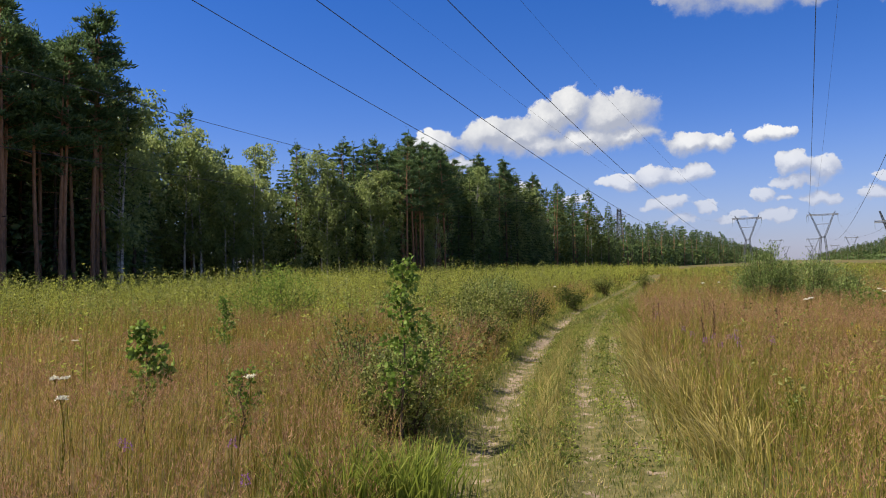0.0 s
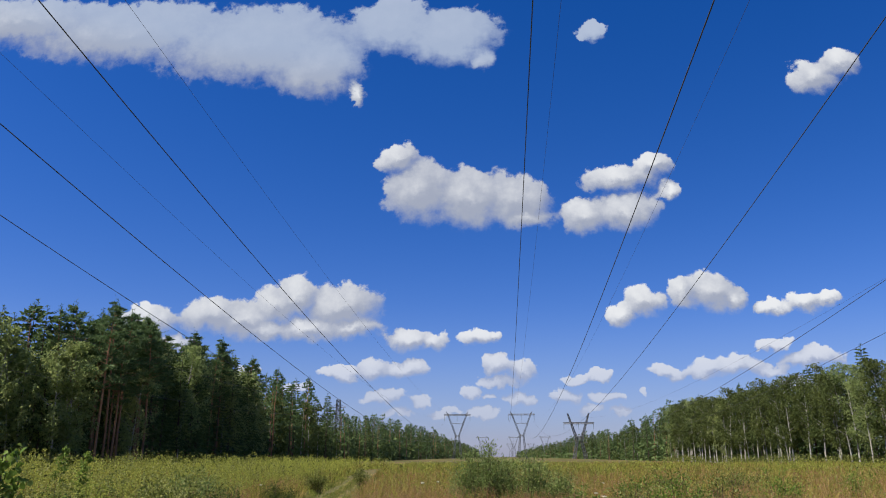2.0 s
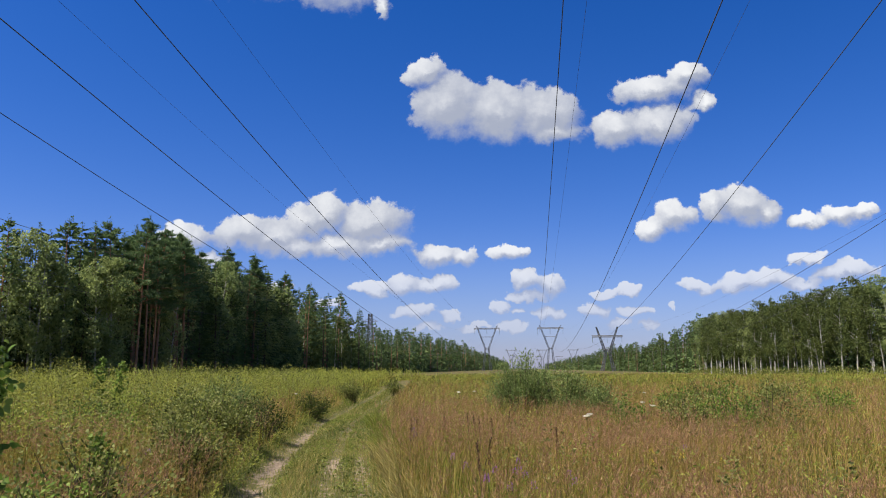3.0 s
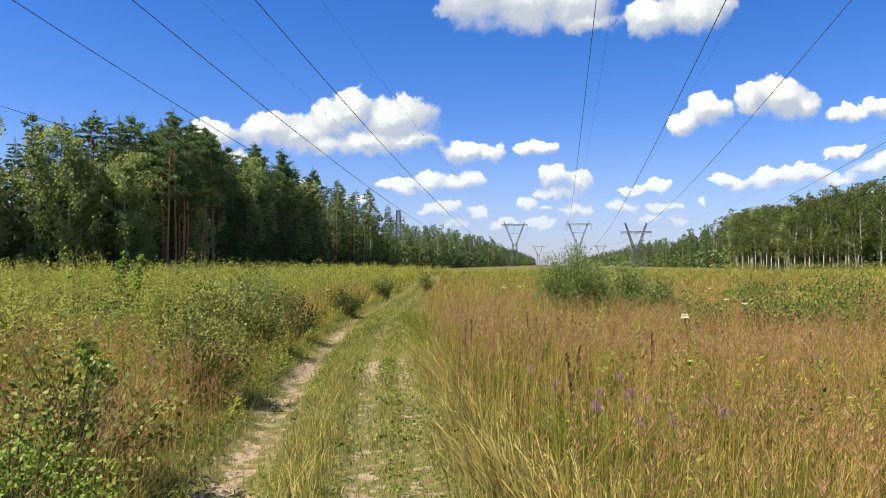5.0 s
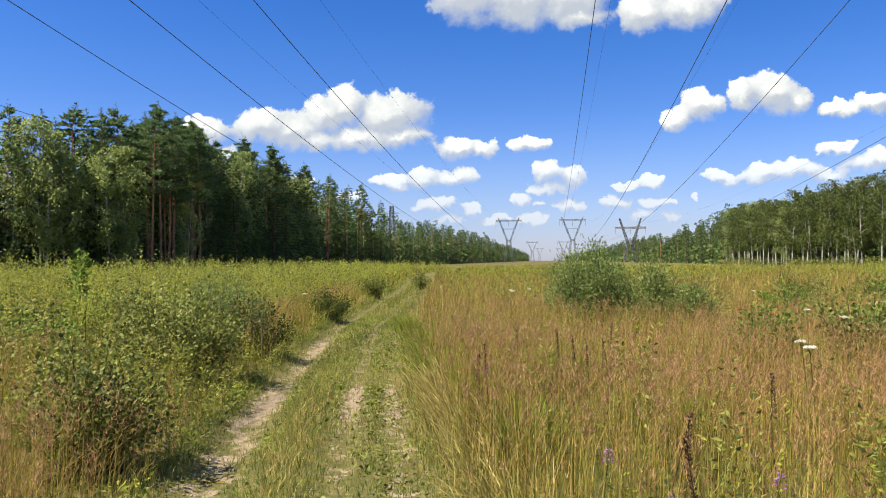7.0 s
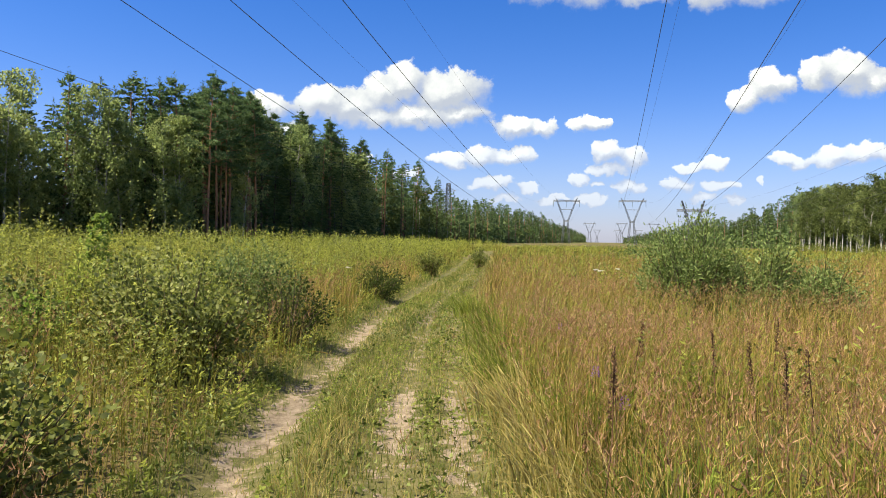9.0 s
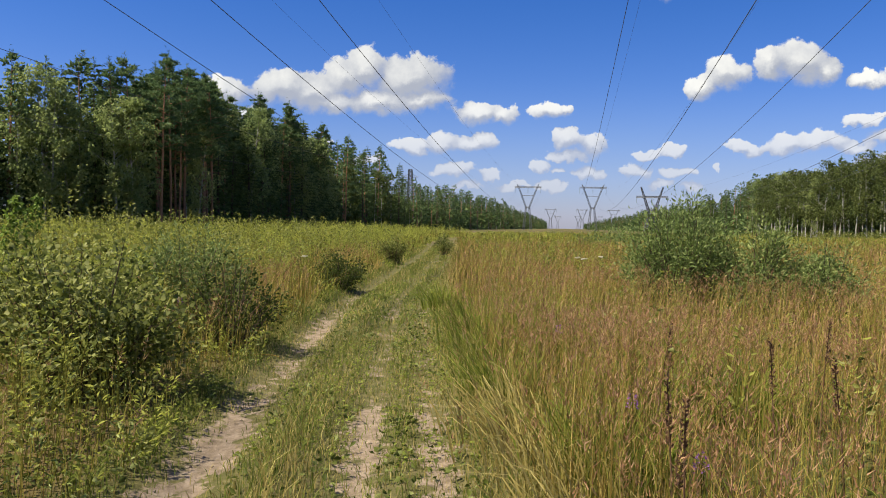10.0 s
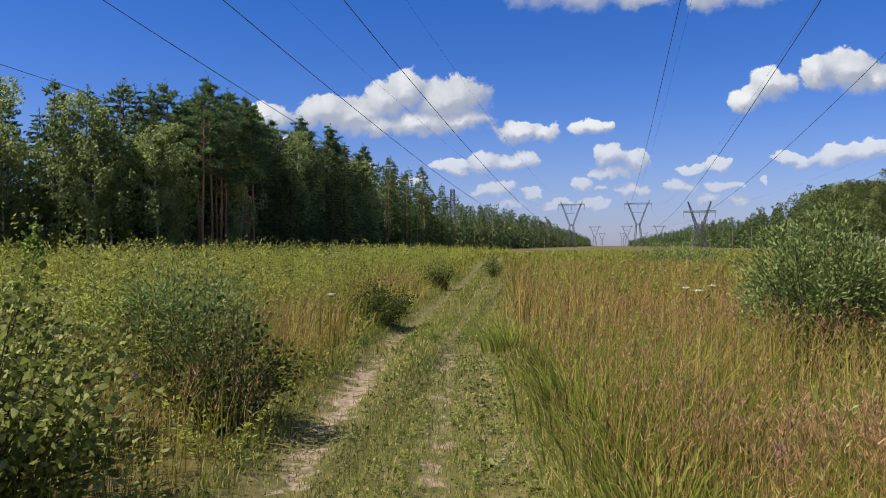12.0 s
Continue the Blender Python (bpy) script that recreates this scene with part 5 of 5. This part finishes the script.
def umbel(x, y, h, seed):
    """A wild carrot: ridged stem, spokes and a flat head of cream florets."""
    r = np.random.default_rng(seed)
    root = tagged(new("umbel_flower"), "cream-white umbel flower on a thin green stem", "flower", "white umbels of the meadow")
    stem = Soup().add(*tube([(0, 0, -0.02), (r.normal(0, 0.02), r.normal(0, 0.02), h * 0.6), (0, 0, h - 0.05)], [0.004, 0.003, 0.002], 5))
    head = Soup()
    for k in range(14):
        a, q = r.uniform(0, 6.28), 0.06 * math.sqrt(r.uniform(0.05, 1))
        c = np.array([math.cos(a) * q * 0.5, math.sin(a) * q * 0.5, h + 0.004 * r.normal()])
        stem.add(*tube([(0, 0, h - 0.05), c], [0.0012, 0.0008], 3))
        b = c + r.normal(0, 0.008, (8, 3)) * [1, 1, 0.3]
        ang = r.uniform(0, 6.28, 8)
        head.add(*leaves(b, np.stack([np.cos(ang), np.sin(ang), np.full(8, 0.15)], 1), 0.013, 0.011, r))
    piece("stem", stem.mesh("stem", GRASS_GREEN), root)
    tagged(piece("flower_head", head.mesh("flower_head", PETAL_WHITE), root, "flat cream flower head"), kind="stuff")
    root.matrix_basis = pose(x, y, 0, r.uniform(-8, 8), r.uniform(-8, 8), r.uniform(0, 360))


def spike(name, x, y, h, seed, petals, label, length=0.07, group="purple flowers of the meadow"):
    """A flower spike: a stem and a column of small florets."""
    r = np.random.default_rng(seed)
    root = tagged(new(name), label, "flower", group)
    piece("stem", Soup().add(*tube([(0, 0, -0.02), (r.normal(0, 0.02), r.normal(0, 0.02), h * 0.6), (0, 0, h)], [0.003, 0.0025, 0.0015], 5)).mesh("stem", GRASS_GREEN), root)
    n = 44
    z, a = r.uniform(h - length, h + 0.01, n), r.uniform(0, 6.28, n)
    taper = 0.006 + 0.010 * (h + 0.02 - z) / length
    p = np.stack([np.cos(a) * taper, np.sin(a) * taper, z], 1)
    head = Soup().add(*leaves(p, np.stack([np.cos(a), np.sin(a), r.uniform(-0.2, 0.6, n)], 1), r.uniform(0.007, 0.013, n), 0.007, r))
    tagged(piece("flower_head", head.mesh("flower_head", petals), root), kind="stuff")
    root.matrix_basis = pose(x, y, 0, r.uniform(-8, 8), r.uniform(-8, 8), r.uniform(0, 360))


def dock(x, y, h, seed):
    """A dead dock stalk with rough brown seed clusters."""
    r = np.random.default_rng(seed)
    root = tagged(new("dry_dock_stalk"), "dark brown dried seed stalk standing in grass", "dry stalk", "dry stalks of the meadow")
    piece("stem", Soup().add(*tube([(0, 0, -0.02), (r.normal(0, 0.03), r.normal(0, 0.03), h * 0.6), (0, 0, h)], [0.005, 0.004, 0.002], 5)).mesh("stem", DRY_STALK), root)
    n = 120
    z, a = h * r.uniform(0.70, 1.03, n), r.uniform(0, 6.28, n)
    q = 0.001 + 0.006 * r.uniform(0, 1, n) * np.clip((h * 1.06 - z) / (0.3 * h), 0.25, 1)
    p = np.stack([np.cos(a) * q, np.sin(a) * q, z], 1)
    seeds = Soup().add(*leaves(p, np.stack([np.cos(a), np.sin(a), np.full(n, 0.9)], 1), r.uniform(0.012, 0.022, n), 0.009, r))
    tagged(piece("seed_head", seeds.mesh("seed_head", DRY_STALK), root), kind="stuff")
    root.matrix_basis = pose(x, y, 0, r.uniform(-6, 6), r.uniform(-6, 6), r.uniform(0, 360))


for k, (x, y) in enumerate(((0.31, 12.1), (1.35, 15.4), (1.3, 14.5), (2.1, 21.0), (0.21, 11.8), (-2.2, 21.2), (-1.95, 21.7), (-2.1, 20.7), (-6.0, 19.6))):
    umbel(x, y, 0.97, 700 + k)
for k, (x, y) in enumerate(((-4.2, 3.15), (-5.0, 3.8), (-4.8, 3.8), (-7.6, 5.95), (-3.45, 4.15), (-5.0, 3.4))):
    umbel(x, y, 0.80, 720 + k)
for k, (x, y) in enumerate(((-0.9, 8.95), (-0.9, 8.4), (-0.83, 8.6), (-0.7, 9.05), (-0.65, 8.9), (-0.53, 8.7), (-0.33, 8.8), (-0.5, 8.15), (-0.2, 8.4), (-0.73, 8.05), (1.2, 11.0), (-1.37, 9.95),
                            (-4.6, 10.05), (-1.05, 9.25), (-0.75, 9.65), (-5.9, 16.4), (-2.45, 15.3), (-2.2, 13.2), (-2.0, 12.5), (-3.6, 3.05), (-3.45, 3.05), (-2.25, 2.7), (-2.9, 3.2))):
    spike("purple_flower", x, y, 0.70 if y > 5 else 0.60, 740 + k, PETAL_PURPLE, "purple meadow flower spike among grass stems", 0.05)
for k, (x, y) in enumerate(((0.9, 9.9), (1.1, 9.6), (0.6, 9.4), (0.75, 10.3), (2.4, 14.0), (1.9, 13.2))):
    spike("yellow_flower", x, y, 0.72, 780 + k, PETAL_YELLOW, "small yellow meadow flower in tall grass", 0.04, "yellow flowers of the meadow")
for k, (x, y) in enumerate(((-2.15, 12.4), (-2.05, 12.85), (-1.9, 14.4), (-1.2, 13.0), (-0.9, 14.9), (-1.25, 13.45),
                            (-1.05, 13.3), (-1.0, 10.05), (-0.95, 9.5), (-0.2, 11.2), (-1.4, 13.9))):
    dock(x, y, 0.84, 800 + k)


def clods():
    """Crumbs and pebbles of dried earth along the ruts."""
    r = np.random.default_rng(75)
    n = 900
    lane = r.choice([0.0, 0.95, 1.42], n, p=[0.6, 0.22, 0.18])
    y = r.uniform(4, 26, n)
    d = lane + r.normal(0, 0.07, n)
    x = rut_x(y) + d
    z = ground_z(x, y)
    soup = Soup()
    oct_v = np.array([(1, 0, 0), (0, 1, 0), (-1, 0, 0), (0, -1, 0), (0, 0, 0.7), (0, 0, -0.5)], float)
    oct_f = np.array([(0, 1, 4), (1, 2, 4), (2, 3, 4), (3, 0, 4), (1, 0, 5), (2, 1, 5), (3, 2, 5), (0, 3, 5)])
    for k in range(n):
        s = r.uniform(0.005, 0.020) * (1.6 if r.uniform() < 0.08 else 1)
        soup.add(oct_v * s * r.uniform(0.6, 1.3, (6, 3)) + [x[k], y[k], z[k] + 0.002], oct_f)
    tagged(new("earth_clods", soup.mesh("earth_clods", CLOD)), "crumbs of pale dried earth scattered along the ruts", "clods", kind="stuff")


clods()


def fallen_stick(x, y, turn, length, seed):
    """A bent dry stick lying across the verge."""
    r = np.random.default_rng(seed)
    t = np.linspace(-0.5, 0.5, 9)
    p = np.stack([t * length, 0.10 * length * np.cos(t * 3.0) + r.normal(0, 0.006, 9), 0.012 + 0.05 * np.abs(r.normal(0, 0.2, 9))], 1)
    me = Soup().add(*tube(p, np.interp(t, [-0.5, 0.5], [0.009, 0.004]), 6)).mesh("fallen_stick", GRASS_STRAW)
    ob = tagged(new("fallen_stick", smooth_shade(me)), "pale bent dry stick lying at the edge of the rut", "stick")
    ob.matrix_basis = pose(x, y, float(ground_z(np.array(x), np.array(y))), 0, 0, turn)


fallen_stick(-5.62, 17.25, 12, 0.55, 901)
fallen_stick(-3.95, 11.6, -8, 0.75, 902)
fallen_stick(-1.9, 10.9, 40, 0.5, 903)
